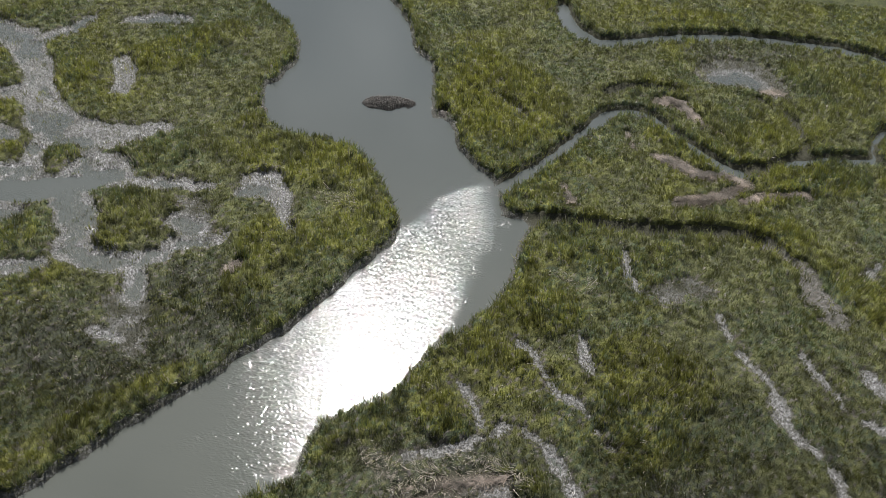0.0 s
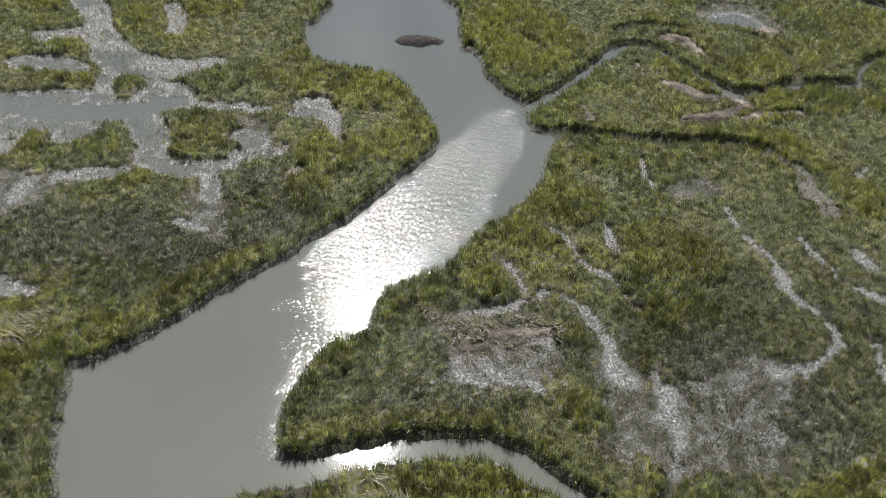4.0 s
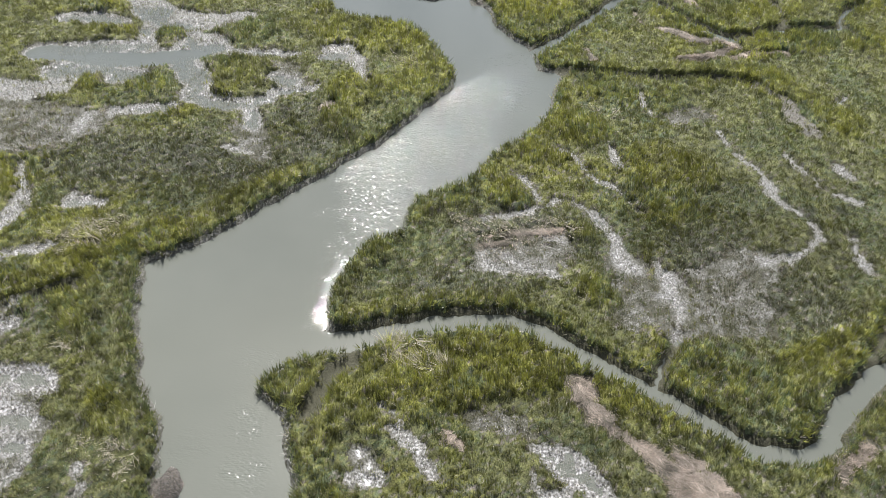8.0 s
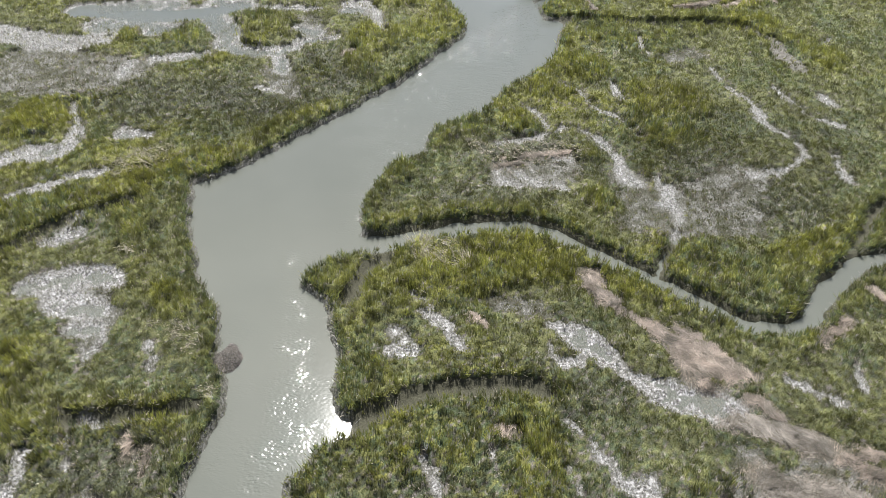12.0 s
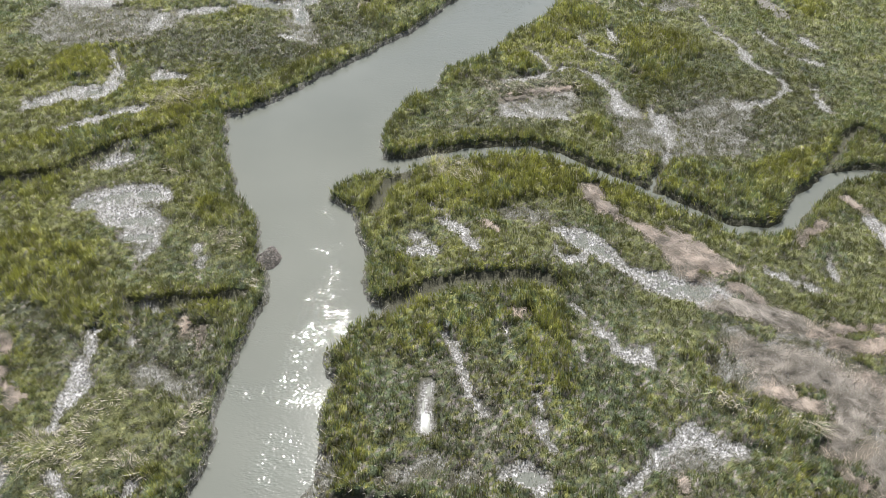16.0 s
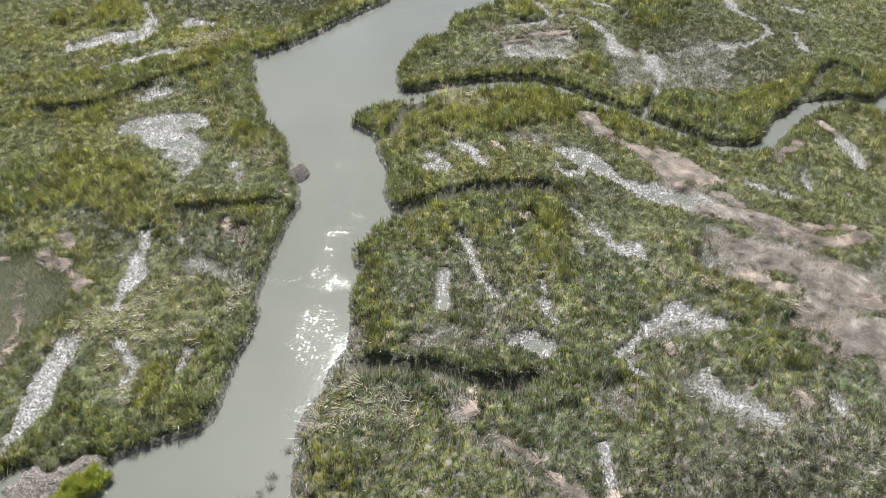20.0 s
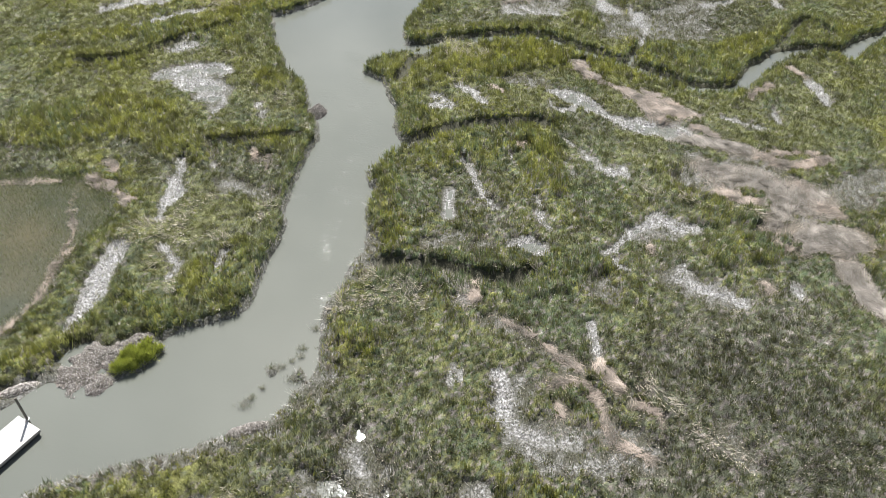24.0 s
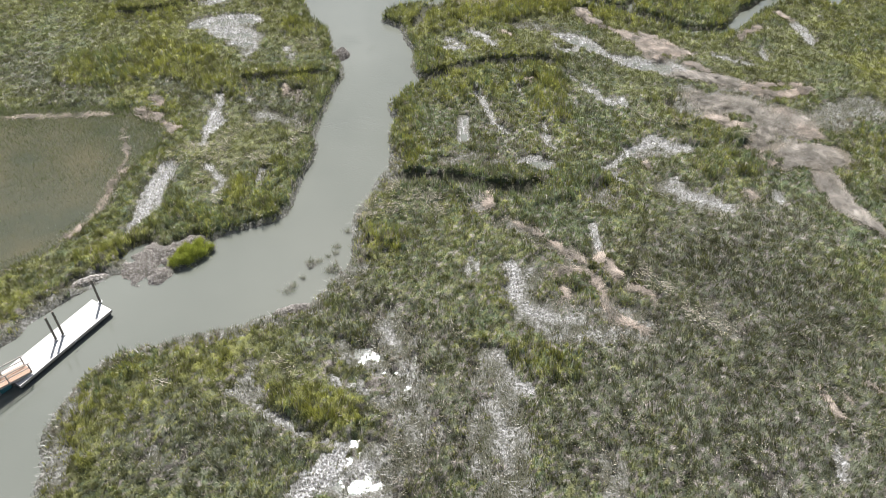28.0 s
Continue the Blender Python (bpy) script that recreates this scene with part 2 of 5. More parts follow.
def cloudy(x, y, size, seed, octaves=3):
    total, weight = 0.0, 0.0
    for o in range(octaves):
        total = total + lattice(x, y, size / 2**o, seed + 17 * o) * 0.55**o
        weight += 0.55**o
    return total / weight


# The lines of the plan are read on slightly wandering coordinates, so that no edge is clean.
WX = GX + 0.9 * (cloudy(GX, GY, 2.2, 3) - 0.5) + 0.35 * (lattice(GX, GY, 0.5, 5) - 0.5)
WY = GY + 0.9 * (cloudy(GX, GY, 2.2, 7) - 0.5) + 0.35 * (lattice(GX, GY, 0.5, 9) - 0.5)
FAR = 30.0
FIELD = {k: np.full(GX.shape, FAR) for k in ("creek", "runnel", "sparse", "wrack", "mud", "pan_water", "bank", "lush", "drab", "gully", "ripple", "lodged", "dusky")}
WRACK_LINES, ISLETS = [], []


def smooth(points, steps=4, closed=False):
    """A Catmull-Rom line through the points."""
    p = np.array(points, float)
    if len(p) < 3:
        return p
    ends = (p[-1:], p[:2]) if closed else (2 * p[:1] - p[1:2], 2 * p[-1:] - p[-2:-1])
    q, out = np.concatenate([ends[0], p, ends[1]]), []
    for k in range(1, len(q) - 2):
        a, b, c, d = q[k - 1 : k + 3]
        for s in np.arange(steps) / steps:
            out.append(0.5 * (2 * b + (c - a) * s + (2 * a - 5 * b + 4 * c - d) * s * s + (3 * b - a - 3 * c + d) * s**3))
    return np.array(out if closed else out + [q[-2]])


def draw(field, line, reach=8.0):
    """Lay a line of x, y, half width into a field of signed distances."""
    line = np.array(line, float)
    if len(line) == 1:
        line = np.concatenate([line, line + [[0.05, 0.0, 0.0]]])
    for a, b in zip(line[:-1], line[1:]):
        lo, hi = np.minimum(a, b)[:2] - reach, np.maximum(a, b)[:2] + reach
        i0, i1 = max(int((lo[0] - X0) / CELL), 0), min(int((hi[0] - X0) / CELL) + 1, NX)
        j0, j1 = max(int((lo[1] - Y0) / CELL), 0), min(int((hi[1] - Y0) / CELL) + 1, NY)
        if i0 >= i1 or j0 >= j1:
            continue
        x, y = WX[j0:j1, i0:i1] - a[0], WY[j0:j1, i0:i1] - a[1]
        d = b - a
        s = np.clip((x * d[0] + y * d[1]) / max(d[0] ** 2 + d[1] ** 2, 1e-9), 0, 1)
        near = np.hypot(x - s * d[0], y - s * d[1]) - (a[2] + s * d[2])
        FIELD[field][j0:j1, i0:i1] = np.minimum(FIELD[field][j0:j1, i0:i1], near)


def creek(*line):
    line = smooth(line)
    draw("creek", line)
    draw("creek", line - [0.0, 0.45, 0.0])


def runnel(*line):
    line = smooth(line)
    line[:, 2] += np.where(line[:, 2] > 0.9, 0.2, 0.0)
    draw("runnel", line)
    draw("runnel", line - [0.0, 0.25, 0.0])


def sparse(*line):
    draw("sparse", smooth(line))


def mud(*line):
    draw("mud", smooth(line))


def gully(*line):
    line = smooth(line)
    line[:, 2] += 0.10
    draw("gully", line)
    draw("gully", line - [0.0, 0.35, 0.0])


def ripple(*line):
    draw("ripple", smooth(line))


def lush(*line):
    draw("lush", smooth(line))


def drab(*line):
    draw("drab", smooth(line), 12.0)


def dusky(*line):
    draw("dusky", smooth(line), 12.0)


def lodged(*line):
    draw("lodged", smooth(line))


def pan_water(*line):
    draw("pan_water", smooth(line))


def wrack(*line):
    line = [(x, y, w * (0.82 if w < 1.6 else 1.05)) for x, y, w in line]
    WRACK_LINES.append(smooth(line, 3) if len(line) > 2 else np.array(line, float))
    draw("wrack", WRACK_LINES[-1])


def islet(*line):
    ISLETS.extend(line)


def inside(loop):
    """Which cells lie inside a closed line."""
    hit = np.zeros(GX.shape, bool)
    for a, b in zip(loop, np.roll(loop, -1, 0)):
        if a[1] != b[1]:
            hit ^= ((a[1] > WY) != (b[1] > WY)) & (WX < (b[0] - a[0]) * (WY - a[1]) / (b[1] - a[1]) + a[0])
    return hit


# The main creek between its two banks.
LEFT = smooth([(-44, 150), (-38, 130), (-33.9, 117.2), (-31.3, 111.8), (-26.8, 106.2), (-24.7, 99.7), (-25.7, 93.2), (-27.1, 90.4), (-26.0, 84.6), (-22.4, 80.5),
    (-18.3, 79.6), (-13.5, 78.0), (-10.3, 74.5), (-7.8, 70.1), (-6.5, 66.3), (-6.4, 63.0), (-8.2, 59.8), (-10.5, 56.3), (-13.2, 51.3), (-15.0, 48.2),
    (-17.9, 45.3), (-20.8, 41.3), (-24.7, 37.3), (-29.7, 30.8), (-34.6, 26.9), (-34.7, 23.8), (-34.1, 20.6), (-32.7, 17.2), (-31.5, 13.9), (-30.2, 11.6),
    (-27.9, 7.7), (-27.2, 4.9), (-25.6, 1.0), (-25.2, -3.0), (-26.2, -6.5), (-26.8, -11.0), (-26.9, -14.1), (-26.7, -18.0), (-27.3, -22.5)])
LEFT_LOW = smooth([(-27.3, -22.5), (-28.0, -28.3), (-29.7, -29.9), (-33.4, -31.4), (-35.1, -32.8), (-36.3, -35.4), (-37.8, -37.4), (-40.4, -37.0), (-42.4, -37.2),
    (-45.2, -39.7), (-47.6, -42.7), (-49.4, -45.5), (-51.7, -49.7), (-53.8, -54.5), (-55.5, -59.7), (-57, -70), (-58, -95)])
RIGHT = smooth([(-22, 150), (-18, 131), (-14.3, 121.7), (-10.1, 112.5), (-7.8, 104.0), (-5.6, 101.1), (-4.7, 95.0), (-4.3, 87.9), (-1.7, 86.0), (0.2, 79.8), (3.7, 75.5),
    (4.8, 72.1), (5.5, 68.9), (7.7, 67.5), (7.2, 63.2), (6.3, 58.8), (4.4, 54.5), (0.8, 50.1), (-2.1, 46.2), (-3.7, 42.9), (-6.4, 40.7),
    (-9.7, 38.7), (-10.6, 33.6), (-14.0, 30.7), (-16.0, 26.4), (-16.5, 22.3), (-16.0, 19.5), (-17.6, 16.2), (-21.1, 12.6), (-18.5, 10.0), (-17.2, 6.2)])
RIGHT_LOW = smooth([(-17.2, 6.2), (-16.3, 3.2), (-16.4, 0.4), (-15.5, -2.2), (-14.8, -3.9), (-16.7, -5.2), (-17.9, -7.4), (-17.8, -11.0), (-18.4, -13.7), (-18.2, -18.2),
    (-18.0, -20.6), (-19.2, -22.9), (-19.6, -25.4), (-21.0, -28.3), (-20.9, -32.4), (-20.9, -35.7), (-23.6, -39.9), (-27.6, -42.3), (-31.6, -44.0),
    (-36.1, -45.4), (-40.2, -47.3), (-41.8, -50.7), (-42.3, -54.5), (-41.3, -57.7), (-40.9, -62.9), (-41, -72), (-42, -95)])
BANKS = np.concatenate([LEFT, LEFT_LOW[1:], RIGHT_LOW[::-1], RIGHT[::-1][1:]])
for part_of in (LEFT, LEFT_LOW, RIGHT, RIGHT_LOW):
    draw("bank", np.c_[part_of, np.zeros(len(part_of))], 12.0)
MAIN = np.where(inside(BANKS), -FIELD["bank"], FIELD["bank"])

# Grassy islets off the banks.
for ix, iy, ir in ((-18.2, -8.6, 0.55), (-18.1, -9.6, 0.6), (-18.0, -10.6, 0.5), (-22.3, -36.0, 0.4), (-24.4, -35.7, 0.3), (-35.9, -34.6, 1.0), (-37.0, -35.6, 0.9), (-34.9, -33.4, 0.9)):
    MAIN = np.maximum(MAIN, ir - np.hypot(WX - ix, WY - iy))

# Oyster reefs: x, y, half length, half width, turn in degrees, height, shells.
REEFS = [(-10.4, 89.4, 3.1, 1.7, 8, 0.62, 1900), (-25.9, 3.2, 0.95, 1.5, 10, 0.5, 900), (-39.6, -35.2, 2.3, 2.6, 35, 0.42, 3400), (-37.9, -37.2, 1.1, 1.0, 20, 0.34, 900), (-37.3, -33.4, 2.4, 1.1, 40, 0.45, 1500),
    (-44.4, -37.9, 1.5, 0.45, 30, 0.34, 700), (-25.6, -41.3, 1.5, 0.5, 25, 0.36, 600), (-26.3, 84.6, 0.8, 0.7, 0, 0.45, 350), (-2.9, 88.0, 0.9, 0.8, 0, 0.45, 350)]
SHELLY = np.full(GX.shape, FAR)
for rx0, ry0, ra, rb, turned, _, _ in REEFS:
    ct, st = math.cos(radians(turned)), math.sin(radians(turned))
    u, v = (WX - rx0) * ct + (WY - ry0) * st, -(WX - rx0) * st + (WY - ry0) * ct
    SHELLY = np.minimum(SHELLY, (np.sqrt((u / ra) ** 2 + (v / rb) ** 2) - 1) * min(ra, rb))
BUSH = np.minimum.reduce([np.hypot(WX - bx, WY - by) - 1.0 for bx, by in ((-35.9, -34.6), (-36.8, -35.5), (-34.8, -33.4))])

# The shallow pond behind the bank.
POND_EDGE = smooth([(-74.8,-10.3), (-63.8,-11.2), (-57.5,-10.7), (-49.5,-10.9), (-46.4,-12.1), (-44.1,-14.8), (-44.7,-18.0), (-45.9,-21.1), (-46.4,-24.0), (-46.4,-27.6), (-48.1,-31.6), (-50.7,-34.8), (-53.0,-36.9), (-57.5,-40.6), (-62.9,-42.7), (-73.7,-37.3), (-80.2,-20.2)], 4, True)
FIELD["pond"] = np.full(GX.shape, FAR)
draw("pond", np.c_[POND_EDGE, np.zeros(len(POND_EDGE))])
PONDS = np.where(inside(POND_EDGE), -FIELD["pond"], FIELD["pond"])

# The ragged grey fringe of the lower banks.
for low in (RIGHT_LOW[RIGHT_LOW[:, 1] < -20], LEFT_LOW[LEFT_LOW[:, 1] < -37]):
    draw("sparse", np.c_[low, np.full(len(low), 1.5)])

# Side creeks, wet runnels, thin stands, bare mud, standing water and drifted reed: x, y and half width.
creek((-17.5,17.7,1.6), (-15.4,18.3,1.3), (-12.2,19.3,1.1), (-7.8,20.8,1.0), (-3.8,21.8,0.95), (0.7,21.9,1.0), (4.0,20.5,1.0), (7.7,17.9,0.9), (11.2,15.9,0.8), (14.5,13.6,0.8), (17.2,11.7,0.8), (20.3,9.6,0.85), (23.8,9.5,0.9), (26.9,11.3,0.95), (26.5,11.3,1.0), (29.7,15.0,1.0), (33.9,18.8,0.9), (38.5,19.9,0.9), (41.8,18.5,1.0), (42.9,19.2,1.1), (45.0,21.6,1.0), (50.8,25.5,0.9), (61.2,32.7,0.9))
gully((7.4,67.4,0.9), (9.6,68.5,0.6), (12.8,68.4,0.55), (17.2,68.2,0.6), (23.5,68.5,0.6), (29.9,69.1,0.6), (34.2,68.2,0.5), (36.7,65.7,0.3))
gully((-16.3,-3.9,0.8), (-13.8,-2.9,0.65), (-11.2,-1.0,0.6), (-8.6,0.3,0.6), (-4.8,1.0,0.55), (-0.9,1.3,0.5), (1.5,0.7,0.35))
gully((-17.3,-22.8,0.7), (-14.9,-22.9,0.6), (-12.5,-22.7,0.5), (-10.3,-23.0,0.5), (-7.2,-24.3,0.5), (-4.3,-24.4,0.4), (-2.8,-23.5,0.3))
creek((13.1,16.0,0.4), (14.4,18.8,0.35), (16.1,21.5,0.3))
creek((33.4,20.4,0.3), (39.4,28.3,0.3), (42.0,24.3,0.5))
gully((-16.4,10.2,0.5), (-15.1,13.8,0.5), (-13.5,16.4,0.5))
gully((-57.3,12.8,0.5), (-51.5,13.6,0.5), (-47.3,17.5,0.5), (-44.4,20.4,0.4), (-39.9,23.0,0.4))
gully((-37.1,-4.1,0.3), (-32.0,-3.5,0.4), (-27.6,-2.2,0.4))
runnel((-39.1,-10.3,0.6), (-37.8,-12.7,0.9), (-38.5,-14.8,0.6), (-38.7,-16.3,0.3))
runnel((-37.5,-20.7,0.3), (-35.5,-23.3,0.4), (-35.7,-25.2,0.4))
runnel((-31.2,-21.7,0.6), (-31.5,-22.7,0.4))
runnel((-42.4,-31.6,0.5), (-42.3,-29.5,0.8), (-42.1,-27.2,0.9), (-42.2,-23.3,0.6), (-41.6,-21.0,0.3))
runnel((-39.1,-10.8,0.5), (-38.7,-13.2,0.8), (-38.8,-17.0,0.5))
runnel((-31.4,-22.0,0.5), (-31.8,-24.0,0.4))
runnel((-35.8,-24.1,0.4), (-35.8,-26.0,0.3))
pan_water((-10.0,-11.5,0.35), (-10.1,-13.7,0.5), (-10.1,-15.7,0.55))
pan_water((-3.7,-19.7,0.4), (-2.4,-19.7,0.7), (-1.1,-19.9,0.5))
pan_water((-16.5,-43.8,0.35), (-16.2,-44.7,0.45))
sparse((-16.9,-42.5,2.0), (-15.8,-45.5,2.2), (-20.0,-46.1,1.5))
pan_water((-19.2,-57.8,0.3), (-19.4,-58.4,0.4))
mud((34.4,67.7,0.5), (36.7,65.4,0.6), (37.6,62.0,1.2), (38.2,59.1,1.3), (39.1,56.5,0.8))
wrack((-47.7,-10.7,0.8), (-45.9,-12.2,0.7), (-44.8,-11.8,0.3))
wrack((-42.5,-14.4,0.5))
wrack((-46.7,-8.4,0.7), (-45.2,-9.6,0.6))
wrack((-22.2,55.0,0.4), (-21.4,56.3,0.6))
wrack((-47.5,-10.5,0.5), (-46.3,-11.8,0.6))
wrack((-43.0,-14.3,0.5))
wrack((-45.8,-21.5,0.15), (-46.5,-23.6,0.5), (-46.5,-25.9,0.3), (-46.7,-28.2,0.45), (-47.0,-30.0,0.15), (-47.8,-31.8,0.4), (-48.5,-32.6,0.2))
wrack((6.0,15.1,0.5), (7.5,14.2,0.6))
lush((-33.7,61.5,3.0))
lush((-45.0,70.8,1.6))
lush((-25.9,80.7,2.2), (-17.2,75.6,2.0), (-10.5,71.2,1.8))
lush((-10.3,66.1,2.0), (-15.1,59.0,2.5))
lush((-42.5,93.7,4.0), (-34.3,103.7,3.0))
lush((7.7,54.5,2.5), (11.6,54.0,2.0))
lush((34.2,92.3,2.0), (39.0,89.8,3.0))
lush((36.4,75.2,1.2), (43.6,79.6,2.2), (52.3,81.6,2.5))
lush((47.7,97.5,2.5), (54.6,94.6,2.0))
lush((59.2,109.0,2.2))
lush((-0.4,102.2,3.5), (5.4,97.0,3.5), (11.5,92.3,2.5), (5.6,82.0,2.0))
lush((23.8,87.1,1.0), (26.5,85.6,0.8))
lush((34.9,71.3,1.0), (38.8,69.0,1.2), (42.0,63.2,1.5), (44.7,60.2,1.5))
lush((16.6,48.2,3.5), (21.7,46.9,4.0))
lush((-53.6,85.6,2.0), (-50.6,89.1,1.5))
lush((-66.8,102.1,2.0), (-61.5,105.1,2.0))
lush((28.0,122.8,1.8), (41.9,123.8,1.5))
lush((-44.5,58.9,2.0))
lush((12.0,63.1,2.0), (17.9,62.2,1.5), (27.6,66.4,1.5))
lush((3.5,48.5,2.0))
lush((-55.6,37.5,2.2))
lush((-49.2,19.0,1.4), (-46.8,22.6,1.5), (-42.0,25.5,1.5), (-37.5,28.0,1.4), (-34.5,30.4,1.2), (-30.9,33.6,1.2), (-26.8,38.3,1.2), (-20.9,43.6,1.0))
lush((-38.7,19.0,1.8), (-36.7,14.4,1.4))
lush((-32.8,10.4,1.4))
lush((-14.6,11.6,1.8), (-15.0,6.3,1.8), (-14.6,2.8,1.5), (-12.5,0.6,1.4))
lush((-2.7,20.0,1.8), (1.7,18.7,1.8))
lush((18.0,17.5,2.2), (22.7,14.9,2.2), (27.6,19.0,2.2), (33.0,21.7,2.2))
lush((18.8,48.4,4.0), (17.6,41.0,4.0))
lush((10.3,13.3,1.0), (14.1,11.5,1.0), (18.7,9.1,1.0))
lush((8.6,26.4,2.0))
lush((-12.9,29.0,1.5), (-10.2,35.3,1.2), (-5.2,39.0,1.4))
lush((-37.4,-35.7,1.0), (-35.8,-34.4,1.2), (-34.6,-32.8,1.0))
lush((-62.2,34.5,1.5))
lush((-55.5,37.8,1.8))
lush((-16.0,-11.1,1.3), (-16.2,-18.6,1.8), (-14.4,-20.2,1.4))
lush((2.1,-23.1,2.4), (-3.5,-25.6,2.0))
lush((-3.6,-47.2,1.8))
lush((12.1,-7.1,1.4))
lush((14.4,-11.1,1.2), (18.9,-14.8,1.4))
lush((-6.1,-22.1,1.0))
lush((-19.8,-32.4,1.4), (-17.3,-32.4,1.8))
lush((34.6,-12.5,2.0))
lush((-30.2,-22.3,2.2), (-32.6,-26.3,2.2), (-29.5,-28.5,1.6))
lush((-30.0,-14.4,1.6))
lush((-40.5,-54.3,1.6), (-39.1,-47.8,1.6))
lush((-22.9,-50.9,1.4), (-19.2,-52.5,1.2))
lush((-56.0,-1.4,5.0), (-45.9,0.1,4.0), (-38.3,-6.5,2.5))
lush((-11.2,-7.8,1.5), (-0.1,-1.9,2.0), (-0.2,-10.6,2.0))
lush((-11.4,10.4,2.5), (-2.5,15.1,2.5))
lush((-62.9,17.4,1.8), (-48.8,21.2,1.6))
lush((-33.6,-30.7,1.0), (-39.3,-28.7,1.4), (-42.4,-34.3,1.2), (-45.3,-35.6,1.2))
runnel((-31.1,54.1,0.91), (-29.9,51.1,0.91))
lush((-45.4,70.6,1.5))
lush((-57.2,78.3,2.0))
lush((-33.8,61.0,2.3))
lush((-44.9,57.2,2.2))
lush((-51.6,57.3,1.6))
lush((-55.7,70.9,1.0), (-51.1,71.6,1.0))
lush((-36.4,72.1,2.0), (-31.6,75.6,2.0), (-21.2,74.5,2.0), (-12.3,72.0,1.8), (-8.9,66.4,1.6))
lush((-16.0,59.8,2.2), (-10.9,66.1,2.0))
lush((-51.7,88.9,3.0))
lush((-63.5,90.1,2.5))
lush((-39.1,52.5,1.6))
lush((-16.5,48.2,1.2), (-12.4,51.9,1.2), (-7.6,58.9,1.0))
lush((-0.0,95.0,2.5), (3.3,85.8,2.5), (8.4,98.3,3.0))
lush((24.3,70.9,1.2), (36.6,69.8,1.3), (40.0,64.6,1.3), (43.4,57.0,1.5))
lush((9.4,53.4,2.6), (7.0,55.0,1.8))
drab((9.3,-37.3,7.0), (17.6,-43.9,8.0), (10.6,-52.5,9.0), (16.3,-54.9,8.0))
drab((-13.7,-44.4,4.0), (-12.9,-55.4,4.0))
drab((-36.6,44.4,5.0), (-28.3,41.6,3.5), (-21.2,47.9,3.0))
drab((-51.9,43.9,5.0), (-41.6,41.8,5.0), (-36.4,45.7,3.0))
drab((-3.8,2.3,2.0), (5.3,0.6,2.5))
drab((-6.7,25.9,2.0), (1.1,27.4,2.0))
drab((21.1,32.6,5.0), (29.7,25.8,4.0))
drab((-32.5,-55.2,4.0), (-26.0,-55.6,4.0))
drab((5.3,-45.3,5.0), (-0.4,-53.2,5.0))
drab((-47.6,-2.4,3.0), (-38.3,-8.3,3.0))
drab((-25.6,53.3,3.0))
drab((-2.7,34.1,3.0), (6.4,34.6,3.0))
drab((-7.5,-10.9,2.5), (-4.8,-17.7,2.5))
drab((12.7,-31.6,4.0), (20.7,-30.1,4.0))
drab((-65.2,-1.2,4.0), (-54.8,-8.7,3.0))
drab((35.1,111.0,3.0), (48.2,111.9,2.5))
drab((-18.9,-40.9,3.0), (-22.0,-44.2,3.0))
lush((-0.0,40.7,2.2), (1.1,39.3,1.8))
lush((5.0,47.6,1.6), (6.7,47.0,1.4))
lush((16.3,45.7,2.6), (18.6,42.1,2.4))
lush((6.3,35.1,1.2), (8.3,34.7,1.2))
drab((-32.2,-7.0,3.5), (-25.8,-13.5,3.5), (-26.0,-19.4,4.0))
sparse((-33.2,-11.2,1.0), (-28.7,-13.6,1.0))
creek((13.9,123.5,1.25), (14.9,116.5,1.55), (18.7,111.8,1.75), (22.5,113.0,1.36), (31.9,116.3,1.43), (41.3,118.1,1.50), (50.3,117.8,1.52), (57.4,117.3,1.54), (64.3,114.0,1.51), (68.0,111.7,1.48))
creek((5.2,73.8,1.01), (8.6,77.7,0.82), (12.4,82.9,0.74), (15.6,87.5,0.79), (18.5,91.4,1.05), (21.4,93.0,0.76), (24.4,92.5,0.76), (26.7,89.2,0.70), (29.2,85.8,0.81), (31.6,82.8,0.94), (33.8,81.2,0.93))
creek((40.9,83.7,0.64), (45.1,85.8,0.69), (49.9,86.7,0.73), (52.8,86.5,0.75), (54.4,82.5,0.69))
creek((52.5,86.7,0.45), (53.5,90.6,0.35), (55.8,93.8,0.56), (58.8,96.4,0.67))
gully((18.9,96.8,0.59), (21.8,99.1,0.65), (25.2,99.6,0.68), (28.6,99.1,0.68))
gully((33.1,81.4,0.65), (36.1,82.2,0.65), (39.7,83.8,0.63), (42.4,85.8,0.61))
gully((43.0,85.9,0.24), (44.0,89.9,0.30), (43.9,94.1,0.42), (42.6,97.2,0.49), (40.1,98.9,0.51))
wrack((26.2,95.7,1.12), (28.7,95.9,1.45), (30.2,92.9,0.89), (33.4,89.0,0.58))
wrack((23.9,82.6,0.80), (26.2,81.3,1.19), (29.1,79.3,1.30), (32.7,79.5,1.05), (33.9,77.9,0.67), (30.5,75.6,1.36), (25.4,73.7,0.90))
wrack((32.3,74.4,0.68), (36.1,76.0,0.71), (41.3,77.6,0.49))
wrack((20.8,87.2,0.52), (21.3,84.3,0.50))
wrack((12.3,74.6,0.35), (13.0,71.3,0.33))
sparse((34.3,105.1,2.36), (38.1,107.6,3.40), (41.1,105.6,4.04), (43.3,102.1,2.07))
runnel((35.9,104.2,1.39), (39.6,105.7,1.87), (41.4,102.7,1.38))
wrack((41.1,101.7,0.89), (44.4,101.7,0.71))
runnel((3.3,93.8,0.28), (5.7,91.3,0.42), (7.6,89.4,0.27))
lush((49.8,106.4,5.37), (52.2,100.3,3.90), (46.6,91.8,2.71))
lush((31.5,93.4,2.37), (36.5,91.4,4.67), (40.6,89.3,4.59))
lush((57.9,108.0,2.78))
